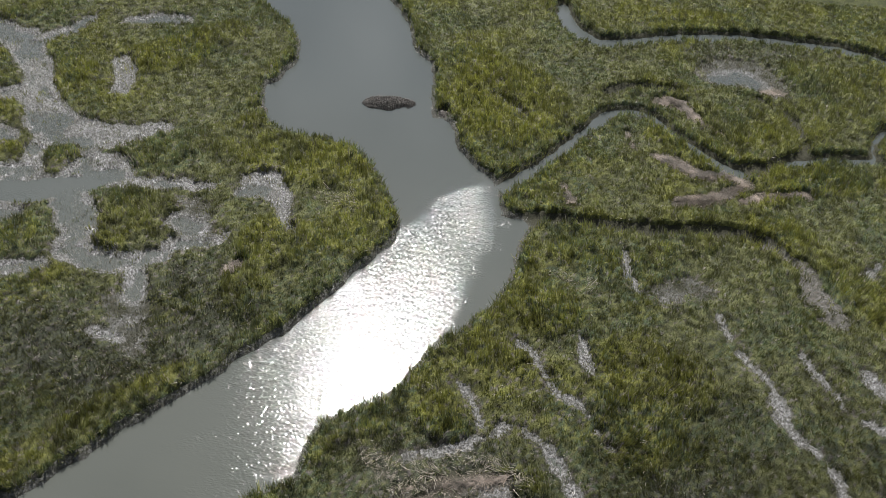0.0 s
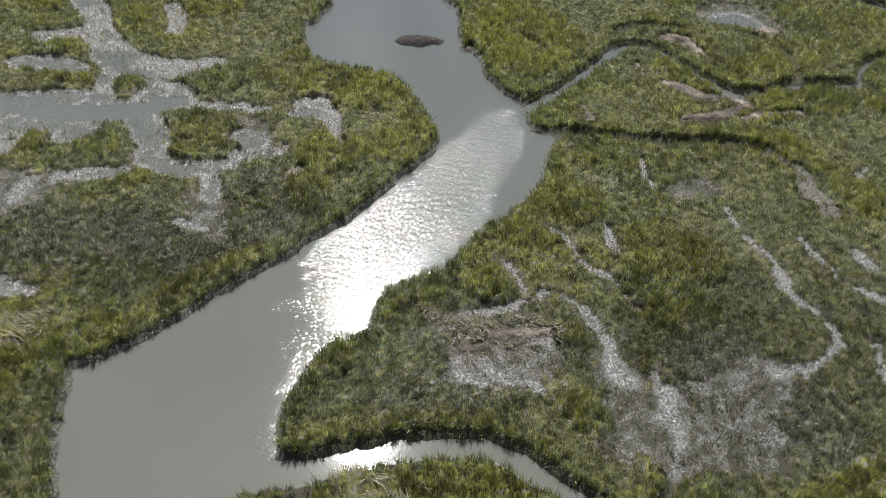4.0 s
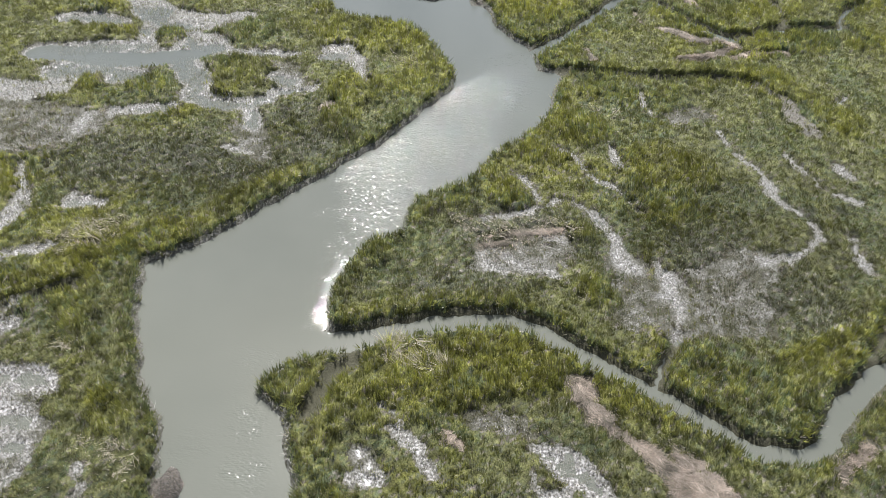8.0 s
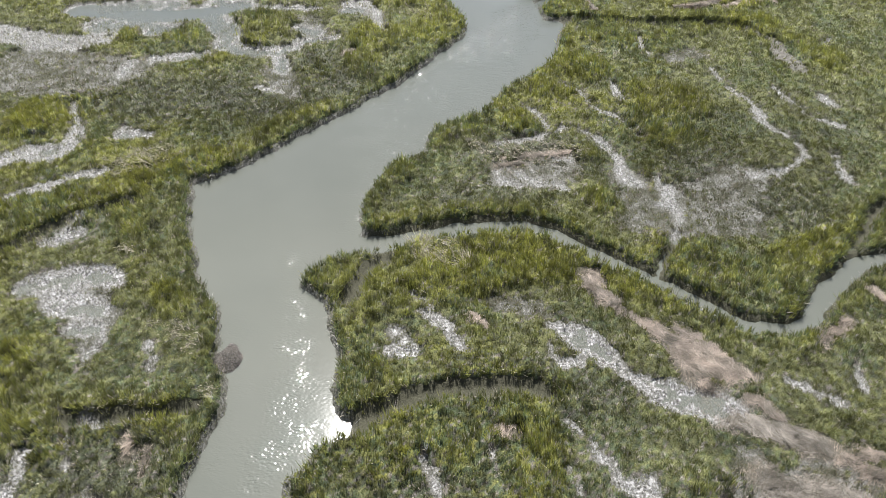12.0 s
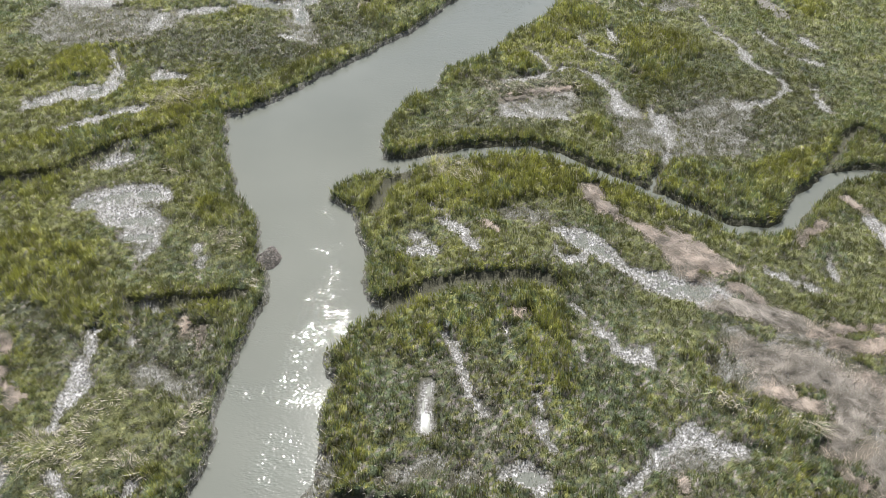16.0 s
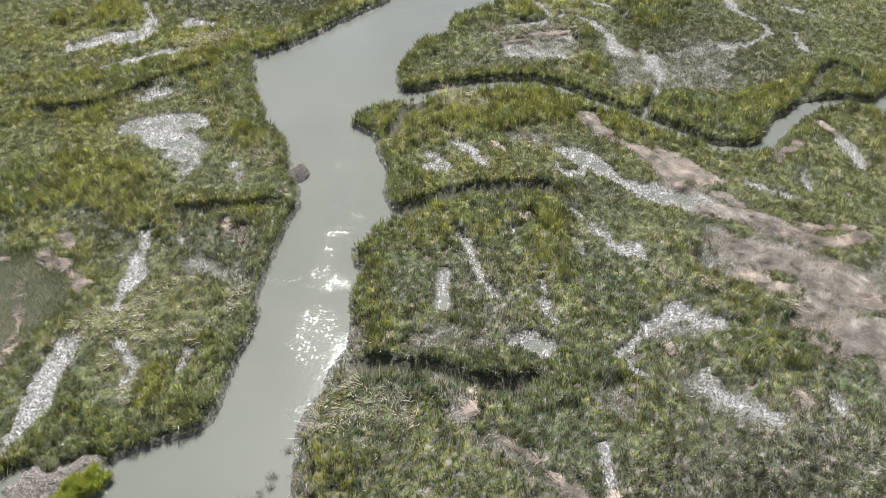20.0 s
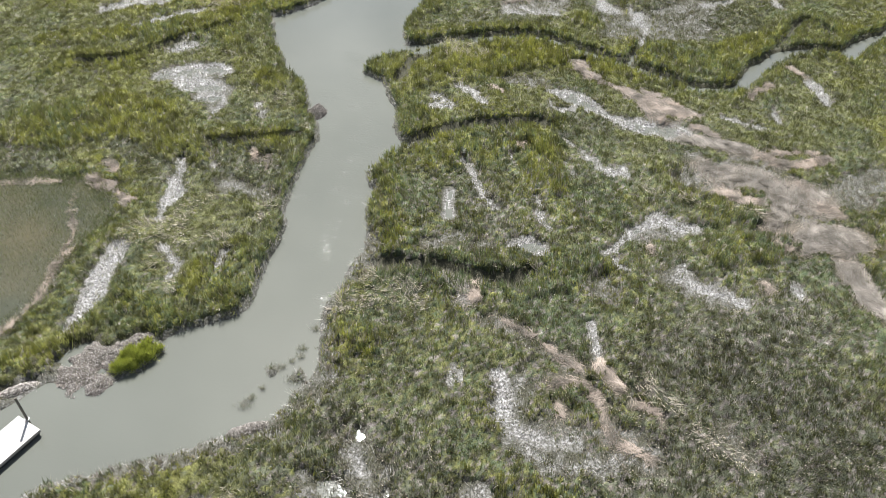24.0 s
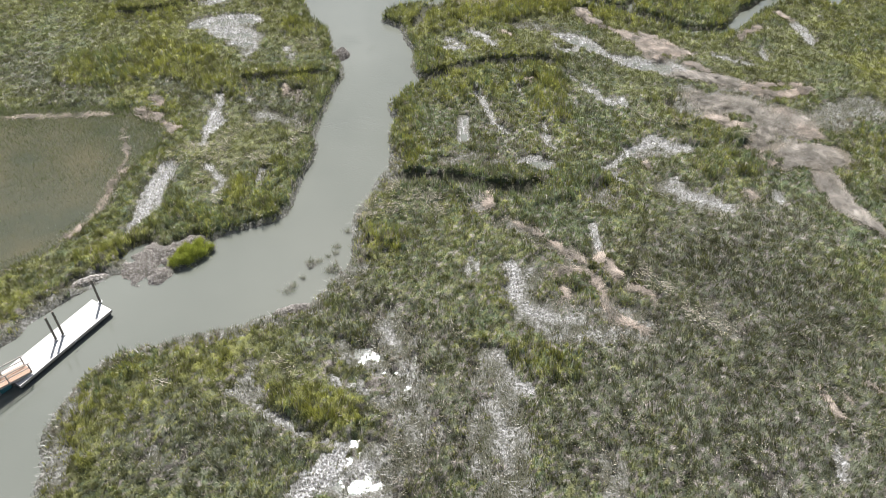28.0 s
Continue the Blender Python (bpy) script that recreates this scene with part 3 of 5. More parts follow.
lush((36.3,80.1,1.02), (42.4,81.8,1.63), (49.4,81.1,1.94))
lush((-51.6,56.8,1.39))
lush((-44.7,56.6,2.10))
lush((-33.7,61.3,3.29))
runnel((-9.6,9.6,0.46), (-8.1,8.4,0.52), (-6.6,6.4,0.72), (-6.0,5.3,0.38))
wrack((-5.5,9.5,0.26), (-4.8,8.5,0.46), (-3.6,7.9,0.28))
runnel((2.1,8.2,0.47), (3.5,7.4,1.13), (4.9,6.8,1.30), (6.5,5.4,0.97), (8.3,3.1,0.78), (10.9,1.5,1.05), (13.5,0.8,1.05), (16.1,-0.3,1.21))
runnel((1.9,5.9,0.31), (2.6,4.1,0.44), (4.4,4.2,0.45))
sparse((-2.9,10.6,1.00), (0.7,10.3,1.40))
wrack((5.8,14.4,0.70), (7.1,12.6,0.88), (8.7,10.7,0.79), (10.9,8.9,0.86), (12.4,7.1,1.41), (14.4,5.3,1.86), (15.9,4.1,1.86), (17.5,3.7,1.11), (18.9,3.3,0.37))
wrack((13.2,8.2,0.59), (15.3,7.0,0.77), (17.2,4.9,0.55))
wrack((14.3,2.3,0.63), (15.4,1.7,0.44))
wrack((17.8,1.2,0.62), (19.5,0.0,0.78), (20.3,-1.0,0.42))
wrack((26.5,7.8,0.51), (28.4,9.0,0.87), (29.6,10.3,0.42))
wrack((33.3,14.6,0.45), (34.4,13.1,0.45))
runnel((35.1,11.4,0.82), (35.8,9.0,0.83), (35.5,6.7,0.47))
runnel((28.6,5.4,0.37), (28.3,2.8,0.43))
runnel((22.1,3.4,0.47), (24.1,2.2,0.46), (26.0,1.0,0.37))
runnel((2.9,-1.9,0.22), (4.0,-3.6,0.29), (5.4,-5.8,0.35), (6.4,-7.5,0.50), (8.2,-8.0,0.66), (9.3,-9.0,0.28))
runnel((7.4,-6.6,0.30), (8.9,-7.1,0.45))
runnel((-8.6,-5.7,0.29), (-7.3,-9.5,0.44), (-6.6,-12.2,0.43), (-5.6,-14.0,0.45), (-4.9,-14.9,0.23))
runnel((-3.5,-2.0,0.17), (-3.6,-5.8,0.16))
runnel((-1.5,-10.6,0.21), (-1.2,-13.2,0.26), (-0.9,-15.7,0.26), (-0.3,-17.1,0.16))
runnel((2.2,-6.3,0.26), (3.0,-8.0,0.31), (3.2,-9.1,0.17))
wrack((-3.1,-3.2,0.39), (-1.9,-3.4,0.62))
runnel((-3.9,-19.0,0.34), (-2.1,-19.4,0.77), (-1.3,-20.7,0.62))
runnel((11.0,-14.6,0.47), (10.3,-15.5,0.58), (8.6,-17.0,0.50), (7.0,-18.3,0.48), (6.1,-19.4,0.27))
runnel((11.1,-15.2,0.51), (12.3,-16.0,0.57), (13.8,-16.8,0.44), (15.2,-17.1,0.31))
runnel((4.8,-20.5,0.26), (5.8,-20.2,0.33), (5.9,-22.1,0.25), (6.7,-22.8,0.21))
sparse((8.9,-17.8,1.46), (11.8,-17.1,1.03))
wrack((9.2,-19.7,0.26), (9.3,-20.8,0.30))
sparse((3.7,-24.8,0.97), (4.4,-26.2,1.19))
runnel((12.2,-21.8,0.29), (11.4,-23.4,0.44), (12.4,-24.3,0.65), (13.9,-25.3,0.69), (15.4,-26.1,0.69), (16.4,-27.0,0.47))
sparse((9.6,-23.1,0.82), (12.6,-25.0,1.92), (15.5,-26.7,1.46))
sparse((-12.3,-20.3,1.34), (-9.2,-19.1,1.39), (-6.5,-20.1,0.76))
wrack((15.8,-1.5,0.83), (18.5,-1.6,1.35), (20.9,-2.7,1.35), (23.3,-3.7,0.83))
wrack((17.4,-6.0,1.23), (19.4,-8.3,1.82), (21.9,-8.5,1.96), (23.8,-9.1,1.67))
wrack((17.7,-10.8,0.72), (19.9,-11.9,1.06), (22.1,-12.6,0.84))
wrack((24.2,-9.4,1.33), (24.4,-11.7,1.48), (23.3,-14.9,1.15), (21.8,-16.7,0.68))
wrack((26.9,-9.0,0.99), (26.9,-11.6,1.05), (28.2,-13.5,1.08), (29.7,-14.6,1.07))
wrack((24.4,-17.2,1.16), (25.2,-18.9,1.32), (24.2,-20.2,0.48))
wrack((23.5,-4.8,0.45), (27.0,-3.9,0.48), (30.9,-3.8,0.49))
wrack((21.9,-19.1,0.50), (23.0,-19.9,0.56))
sparse((16.5,-5.2,1.50), (16.0,-9.4,1.89), (23.4,-7.0,2.37), (26.0,-14.2,2.02))
wrack((19.1,-24.3,0.37), (19.4,-25.7,0.31))
runnel((21.9,-24.5,0.33), (22.2,-25.9,0.32))
wrack((-7.8,-24.8,0.30), (-7.7,-26.2,0.63), (-7.8,-27.6,0.49))
mud((-9.9,-24.6,0.74), (-8.9,-25.7,0.79), (-8.6,-27.2,0.67))
lush((-7.4,-22.5,1.12), (-5.6,-23.2,1.32), (-3.9,-22.8,0.91))
lush((-1.7,-23.0,1.29), (0.5,-22.4,1.45), (3.5,-22.8,1.36))
lush((13.2,-8.2,1.17), (15.6,-7.0,1.33))
lush((16.5,-15.2,1.63), (20.9,-15.0,1.41))
lush((16.1,-20.3,1.91), (20.2,-20.1,1.94))
lush((-7.8,16.0,2.73), (-2.7,16.3,3.30), (2.4,16.1,2.75))
runnel((2.4,-29.7,0.35), (2.5,-32.6,0.40))
sparse((-6.5,-29.3,0.62), (-3.9,-30.9,0.75), (-1.5,-33.1,0.86), (-0.1,-34.5,0.70))
wrack((-5.2,-29.7,0.31), (-2.9,-31.2,0.37), (-1.0,-33.2,0.43), (0.9,-34.9,0.35))
runnel((-9.6,-34.5,0.23), (-9.1,-35.9,0.22))
runnel((-5.8,-35.5,0.49), (-5.6,-37.7,0.60), (-5.1,-40.1,0.47), (-3.9,-41.4,0.46), (-2.2,-41.9,0.33), (-1.2,-41.7,0.26))
sparse((-3.6,-36.4,1.62), (-5.3,-39.3,1.51), (-2.5,-42.6,2.34), (1.3,-42.5,2.36), (5.6,-43.1,1.71))
wrack((-1.5,-36.4,0.37), (0.1,-36.4,0.60), (1.5,-37.1,0.48), (2.0,-39.2,0.41), (2.5,-41.2,0.50), (3.8,-42.5,0.53), (5.6,-43.4,0.33))
wrack((-1.2,-38.5,0.21), (-1.1,-39.6,0.21))
wrack((2.4,-34.1,0.64), (3.3,-35.6,0.75), (3.9,-37.0,0.52))
wrack((4.9,-38.4,0.29), (6.3,-39.1,0.34), (6.6,-40.5,0.24))
sparse((11.1,-40.4,0.98), (13.4,-43.0,0.94))
sparse((-8.0,-47.0,1.60), (-7.7,-51.5,2.23), (-7.5,-55.5,2.55), (-7.2,-58.3,2.27))
runnel((-7.5,-45.3,0.21), (-6.9,-46.8,0.20), (-6.2,-48.5,0.26), (-5.0,-49.6,0.22))
runnel((-7.7,-51.3,0.23), (-7.4,-53.4,0.27), (-7.0,-55.3,0.22))
sparse((-0.0,-56.3,1.64), (0.5,-58.2,1.60))
lush((-5.2,-46.4,1.68), (-2.5,-46.9,1.87), (-2.2,-48.6,0.88))
wrack((18.2,-48.9,0.29), (18.5,-50.5,0.51), (18.9,-52.1,0.28))
wrack((20.1,-50.0,0.34), (20.2,-51.3,0.33))
wrack((22.0,-48.3,0.45), (23.0,-49.4,0.38))
runnel((17.5,-55.0,0.22), (17.1,-56.9,0.25), (16.4,-58.2,0.19))
sparse((12.1,-57.5,0.95), (12.2,-58.4,0.94))
runnel((-10.0,-35.6,0.22), (-9.8,-37.0,0.21))
runnel((-22.4,-47.6,0.21), (-20.9,-48.7,0.27), (-19.2,-49.3,0.32), (-18.3,-49.8,0.21))
runnel((-29.3,-50.0,0.15), (-27.3,-51.3,0.19), (-24.3,-52.9,0.19), (-21.6,-54.1,0.24), (-19.8,-54.8,0.30), (-17.7,-53.8,0.20))
sparse((-28.3,-47.9,0.80), (-27.3,-50.7,0.95))
runnel((-19.7,-55.5,0.65), (-20.4,-57.0,0.93), (-21.5,-57.9,0.92), (-22.1,-59.0,0.89))
runnel((-17.9,-56.5,0.45), (-17.4,-57.8,0.57))
sparse((-15.9,-48.3,2.53), (-14.8,-52.6,2.40), (-15.5,-55.6,2.45), (-17.3,-58.4,2.41))
lush((-21.9,-51.7,1.45), (-19.1,-52.4,1.31), (-24.7,-50.7,1.15))
lush((-38.9,-48.1,1.57), (-37.1,-48.1,1.08))
lush((-39.5,-55.5,0.97), (-38.2,-56.9,0.66))
sparse((-33.6,-55.4,0.72), (-32.0,-56.8,0.86))
sparse((-40.8,-52.0,0.90), (-40.5,-55.0,0.76), (-40.0,-58.8,0.71))
pan_water((-11.8,6.7,0.45), (-11.0,5.9,0.39))
runnel((-12.3,4.7,0.47), (-10.0,4.3,0.57))
runnel((-10.2,11.6,0.32), (-8.5,9.4,0.31), (-7.0,7.7,0.35), (-6.0,5.6,0.29))
wrack((-46.4,-10.8,0.42), (-44.7,-12.6,0.39), (-42.3,-14.5,0.34))
runnel((-39.0,-7.4,0.30), (-39.0,-10.9,0.47), (-38.9,-15.4,0.33))
runnel((-41.6,-21.2,0.83), (-41.5,-24.8,0.78), (-41.1,-27.6,0.55))
lodged((-35.7,-20.1,0.81), (-33.5,-19.7,0.79), (-30.7,-20.2,0.49))
lodged((-37.3,-21.8,0.62), (-37.5,-23.8,0.60))
lodged((-36.0,-23.3,0.30), (-35.2,-25.7,0.29))
lodged((-36.2,-15.5,0.78), (-34.6,-13.9,0.92))
lodged((-31.4,5.3,0.83), (-29.1,3.8,0.73))
lodged((-9.7,17.6,1.52), (-6.8,16.1,1.60))
lodged((-28.5,-16.4,0.78), (-27.9,-14.5,0.68))
lodged((-17.3,-27.0,1.40), (-14.9,-26.4,1.40), (-12.8,-27.3,1.12))
lodged((10.3,-10.4,0.68), (11.6,-12.3,0.53))
lodged((13.9,-12.2,0.83), (15.5,-13.4,0.95))
lodged((19.0,-13.2,0.97), (21.4,-15.0,0.81))
lodged((-32.6,5.8,0.63), (-29.6,5.1,0.57))
lodged((-44.9,27.4,1.65), (-41.5,29.0,1.67), (-39.0,31.1,1.32))
lodged((-38.3,15.6,0.37), (-37.3,13.7,0.37))
lodged((-25.7,-1.3,0.47), (-27.4,-0.0,0.48))
lodged((2.6,36.5,1.38), (6.1,35.0,1.35))
lodged((-4.2,35.4,1.34), (-1.2,34.3,1.52), (1.8,33.6,1.32))
lodged((-34.8,-48.0,0.62), (-34.8,-49.7,0.61))
lodged((-25.2,-47.3,0.69), (-24.1,-48.4,0.58))
lodged((-40.1,-19.4,2.10), (-37.0,-18.0,1.92))
lodged((-35.8,-24.7,0.72), (-34.9,-26.5,0.59))
lodged((-20.3,-28.8,1.17), (-17.6,-27.0,1.10), (-17.2,-24.3,0.63))
lodged((5.8,-36.3,1.03), (8.0,-38.4,0.86))
lodged((9.9,-41.1,0.96), (12.3,-43.6,0.79))
lodged((-11.6,67.1,0.98), (-14.5,68.8,1.01))
lodged((11.3,59.0,1.10), (14.2,58.5,0.91))
lodged((-1.0,34.1,0.77), (2.3,33.9,0.77))
dusky((20.9,50.5,2.85), (22.8,45.0,4.71), (25.2,39.0,4.22), (21.7,33.0,2.54))
dusky((35.0,49.4,2.76), (35.0,39.0,3.78), (36.5,34.7,3.77))
dusky((15.8,44.1,2.22), (16.0,35.5,2.52))
dusky((5.5,34.3,2.76), (8.3,32.5,2.16))
dusky((-34.9,42.9,4.64), (-35.6,37.5,3.92), (-30.0,40.8,4.21))
dusky((-26.3,50.1,3.10), (-21.1,49.3,3.03))
dusky((18.6,33.8,5.69), (22.1,29.9,6.98), (30.9,33.2,5.65))
dusky((14.6,-36.1,4.69), (21.5,-38.9,4.11), (14.1,-47.2,3.08))
runnel((-46.6,51.8,0.87), (-40.4,53.4,1.05))
wrack((27.6,-21.4,1.33), (27.8,-25.4,1.54), (29.1,-27.9,1.06), (30.4,-29.8,0.79), (31.9,-31.7,0.77))
wrack((25.3,-17.2,2.14), (28.0,-18.3,2.31), (30.4,-18.2,1.66))
wrack((25.0,-5.4,0.89), (28.8,-5.9,0.87), (31.9,-4.7,0.72))
wrack((25.4,-10.7,2.11), (28.0,-12.8,2.29))
sparse((32.4,-10.8,2.80), (37.1,-8.7,2.91))
wrack((-48.8,-12.4,0.21), (-48.0,-15.9,0.19), (-46.6,-19.2,0.20), (-46.6,-22.2,0.24))
wrack((-63.2,-12.4,0.37), (-59.4,-12.0,0.37), (-55.6,-11.7,0.37), (-50.6,-11.3,0.36))
lush((-10.8,66.2,2.06), (-7.7,66.7,1.93), (-6.0,62.9,1.15))
lush((-20.9,74.6,4.75), (-15.4,74.4,4.66), (-11.1,72.8,3.34))
runnel((1.7,44.6,0.28), (3.0,42.5,0.26), (3.8,40.3,0.25), (4.2,39.3,0.25))
runnel((-2.7,36.4,0.27), (0.1,36.9,0.34), (2.7,37.9,0.33), (4.3,39.3,0.34), (6.5,40.1,0.44), (8.1,39.7,0.37), (9.4,38.8,0.41), (10.3,36.9,0.51), (11.2,35.0,0.55), (11.8,33.1,0.48), (12.7,32.0,0.37))
runnel((11.2,32.4,0.42), (12.0,30.7,0.66), (13.4,29.7,0.55))
runnel((6.1,44.8,0.24), (8.0,44.5,0.24), (10.0,44.5,0.24), (12.2,43.6,0.31), (13.3,41.5,0.28), (14.5,39.4,0.28), (15.2,38.4,0.21))
runnel((6.8,49.9,0.26), (8.2,48.8,0.32), (9.0,47.2,0.30), (9.8,45.7,0.22))
runnel((13.1,51.0,0.42), (13.5,48.6,0.49), (13.9,47.0,0.35))
runnel((28.1,51.3,0.37), (29.4,49.3,0.44), (30.4,47.4,0.40), (30.5,44.7,0.45), (31.1,42.5,0.48), (32.3,41.1,0.40), (33.2,39.5,0.45), (33.7,37.5,0.44), (32.9,35.8,0.33), (30.5,33.9,0.35), (29.1,32.5,0.28))
runnel((34.3,52.3,0.36), (34.9,50.0,0.36), (36.2,47.7,0.35), (36.9,45.4,0.44), (38.6,44.5,0.45), (40.4,43.6,0.44))
runnel((3.3,34.1,0.26), (5.8,33.7,0.31), (6.3,35.1,0.20))
runnel((-0.2,31.2,0.29), (1.8,29.6,0.35), (3.7,29.2,0.41), (5.2,28.5,0.29))
runnel((-2.6,30.9,0.27), (-1.6,29.2,0.33), (-0.1,28.5,0.28))
sparse((-1.6,30.2,2.08), (3.2,30.8,2.39), (5.7,31.6,1.49))
wrack((-1.8,33.3,0.25), (1.7,34.0,0.32), (4.7,34.7,0.32), (6.3,35.2,0.26))
wrack((-2.2,32.0,0.25), (0.7,32.5,0.25))
runnel((15.5,30.8,0.37), (16.9,29.2,0.43), (17.5,28.4,0.30))
runnel((14.9,26.5,0.38), (16.8,26.9,0.35), (16.7,24.6,0.34))
sparse((12.4,30.0,2.36), (14.8,26.3,3.17), (18.3,25.1,3.17), (22.0,27.6,2.33), (25.6,30.8,1.90))
sparse((16.7,23.4,3.09), (12.1,22.9,2.02), (23.6,24.1,2.66))
runnel((27.0,56.3,0.30), (27.6,53.1,0.29))
runnel((18.1,64.0,0.31), (18.7,60.3,0.37), (19.1,58.6,0.30))
sparse((21.9,57.9,1.71), (25.7,59.3,1.76))
runnel((44.4,64.1,0.55), (46.1,66.2,0.50))
runnel((40.2,49.9,0.74), (40.8,48.6,0.57))
runnel((37.3,36.8,0.33), (37.1,34.4,0.35), (37.4,31.8,0.44))
sparse((13.7,24.4,3.26), (16.8,26.3,3.48), (19.8,27.4,3.35), (25.5,32.2,2.65))
runnel((15.7,29.8,0.74), (16.6,24.9,0.57), (15.7,21.4,0.32))
runnel((26.3,32.5,0.64), (30.3,33.8,0.56))
runnel((-69.3,99.9,1.73), (-66.0,98.2,1.74), (-61.9,94.7,1.57), (-57.4,89.8,1.66))
runnel((-50.2,104.4,0.98), (-46.4,105.6,1.48), (-42.3,106.2,0.99))
runnel((-59.7,96.9,0.91), (-57.0,100.2,0.91), (-56.0,104.1,0.88))
runnel((-62.4,97.6,1.44), (-57.1,89.5,1.44), (-53.9,83.4,1.76), (-50.3,78.0,2.48), (-46.5,75.7,2.82), (-41.8,75.8,2.18), (-38.6,77.1,1.47), (-36.1,78.9,0.74))
runnel((-54.6,84.1,1.89), (-57.5,82.0,1.65), (-61.1,81.3,1.23))
runnel((-61.6,74.6,1.30), (-57.3,74.6,1.64), (-53.4,73.9,1.23))
runnel((-49.3,72.5,1.05), (-47.9,68.2,0.83))
pan_water((-60.9,64.5,2.09), (-56.9,64.6,2.05), (-52.7,64.0,2.18), (-48.2,64.4,2.20), (-43.9,65.4,2.22), (-41.0,67.1,1.92), (-38.8,68.7,1.30))
runnel((-57.5,66.0,1.33), (-52.7,67.4,1.17), (-48.2,68.1,1.33))
runnel((-57.3,60.1,1.83), (-55.0,60.7,1.92), (-50.7,59.8,1.89), (-46.5,60.4,1.33))
runnel((-42.8,70.3,2.16), (-39.9,70.1,1.77), (-38.2,69.1,1.17))
pan_water((-42.3,63.9,0.91), (-41.1,60.6,0.88))
runnel((-41.5,63.7,1.64), (-38.8,59.6,1.57), (-38.6,56.5,1.37), (-35.7,55.3,1.40), (-32.0,55.4,1.05), (-29.3,56.8,0.79), (-28.5,58.4,0.87))
runnel((-28.5,58.4,0.82), (-25.6,59.4,0.69), (-23.9,60.7,0.55))
runnel((-29.5,62.1,0.96), (-27.3,61.3,1.08))
runnel((-37.7,67.3,0.95), (-32.3,67.8,0.79), (-27.7,68.3,0.64))
runnel((-23.5,68.3,1.07), (-22.1,69.8,1.90), (-20.0,67.6,1.05), (-18.4,64.3,0.42), (-17.1,62.3,0.33))
runnel((-47.1,93.1,1.03), (-44.7,88.4,1.08), (-44.4,86.0,0.96))
sparse((-26.8,62.2,1.71), (-28.9,65.3,1.13))
runnel((-33.2,61.5,0.44), (-32.3,60.6,0.55))
wrack((-22.0,55.0,0.42), (-21.6,56.0,0.34))
islet((-45.5,71.2,1.75))
islet((-44.2,57.7,2.41))
islet((-34.5,61.6,3.15))
islet((-51.8,57.9,1.44))
lush((-45.6,71.4,1.61))
lush((-44.0,57.6,2.17))
lush((-35.4,62.2,3.96), (-31.2,61.5,3.03))
lush((-51.7,57.9,1.32))
lush((-22.1,75.3,2.61), (-16.7,73.4,3.02), (-10.7,70.6,2.03), (-8.2,66.1,1.63))
lush((-16.1,60.5,3.77), (-11.3,63.4,1.95))
lush((-57.1,79.3,1.97))
lush((-36.9,74.2,3.14), (-33.8,73.3,2.32))
lush((-56.2,36.7,3.52), (-54.2,38.3,4.08))
runnel((-53.3,41.0,0.45), (-50.9,36.3,0.60), (-50.9,31.2,0.99), (-54.3,30.4,1.14), (-56.7,28.7,1.01), (-58.6,27.5,1.00))
runnel((-52.8,22.6,0.50), (-50.5,24.2,0.92), (-48.9,25.2,0.72))
runnel((-48.6,26.7,0.42), (-46.4,27.4,0.53), (-44.2,28.1,0.42))
lodged((-44.3,28.8,1.51), (-41.2,30.6,1.31), (-39.0,31.8,1.11))
wrack((-42.6,28.2,0.41), (-40.3,28.0,0.51))
runnel((-45.2,35.0,0.92), (-42.5,34.7,0.80))
runnel((-49.6,50.8,0.70), (-49.8,47.9,0.68))
sparse((-60.8,47.9,6.02), (-55.5,47.0,5.46), (-49.0,49.0,3.22))
runnel((-71.3,56.4,1.86), (-69.1,56.6,1.81), (-64.1,55.5,1.93), (-58.6,55.2,1.77), (-55.2,56.4,1.47))
sparse((-30.2,49.3,2.25), (-28.1,45.3,1.80))
runnel((-31.8,46.1,0.66), (-29.6,45.6,0.66))
runnel((-46.5,15.6,0.44), (-44.8,17.0,0.71), (-43.5,17.9,0.63))
runnel((-45.0,19.5,0.36), (-44.4,20.4,0.36))
runnel((-46.3,9.9,0.87), (-44.5,10.7,1.28), (-42.3,11.6,1.35), (-39.2,11.8,1.12), (-37.8,10.8,0.49))
runnel((-42.7,8.7,1.27), (-39.9,8.1,1.53), (-38.3,7.9,1.04))
runnel((-39.9,5.4,0.83), (-38.0,5.5,0.87), (-36.8,4.3,0.38))
sparse((-43.9,10.5,2.24), (-39.3,7.9,2.22), (-37.9,4.0,1.19))
runnel((-37.6,3.0,0.33), (-37.4,1.2,0.21))
runnel((-32.8,3.9,0.24), (-32.2,2.1,0.23), (-31.6,0.3,0.18))
lodged((-31.4,5.1,0.67), (-29.0,5.5,0.54))
runnel((-35.7,-3.6,0.23), (-34.5,-4.3,0.29), (-33.6,-4.5,0.20))
runnel((-36.1,-5.4,0.18), (-35.7,-6.9,0.17), (-35.1,-8.6,0.17))
runnel((-38.5,-8.6,0.36), (-38.7,-10.0,0.35))
wrack((-29.7,-6.2,0.32), (-29.5,-7.8,0.40), (-29.5,-8.9,0.27))
wrack((-31.5,-5.4,0.18), (-31.2,-6.9,0.18))
lush((-45.2,22.8,2.46), (-40.4,26.0,2.84), (-36.5,29.4,2.31), (-31.7,33.0,1.75))
lush((-48.9,19.0,1.87), (-44.7,21.5,1.73))
lush((-31.7,9.8,1.61), (-32.1,7.7,1.57))
lush((-35.2,59.4,3.07))
lush((-19.1,61.0,2.72), (-19.6,51.7,2.52))
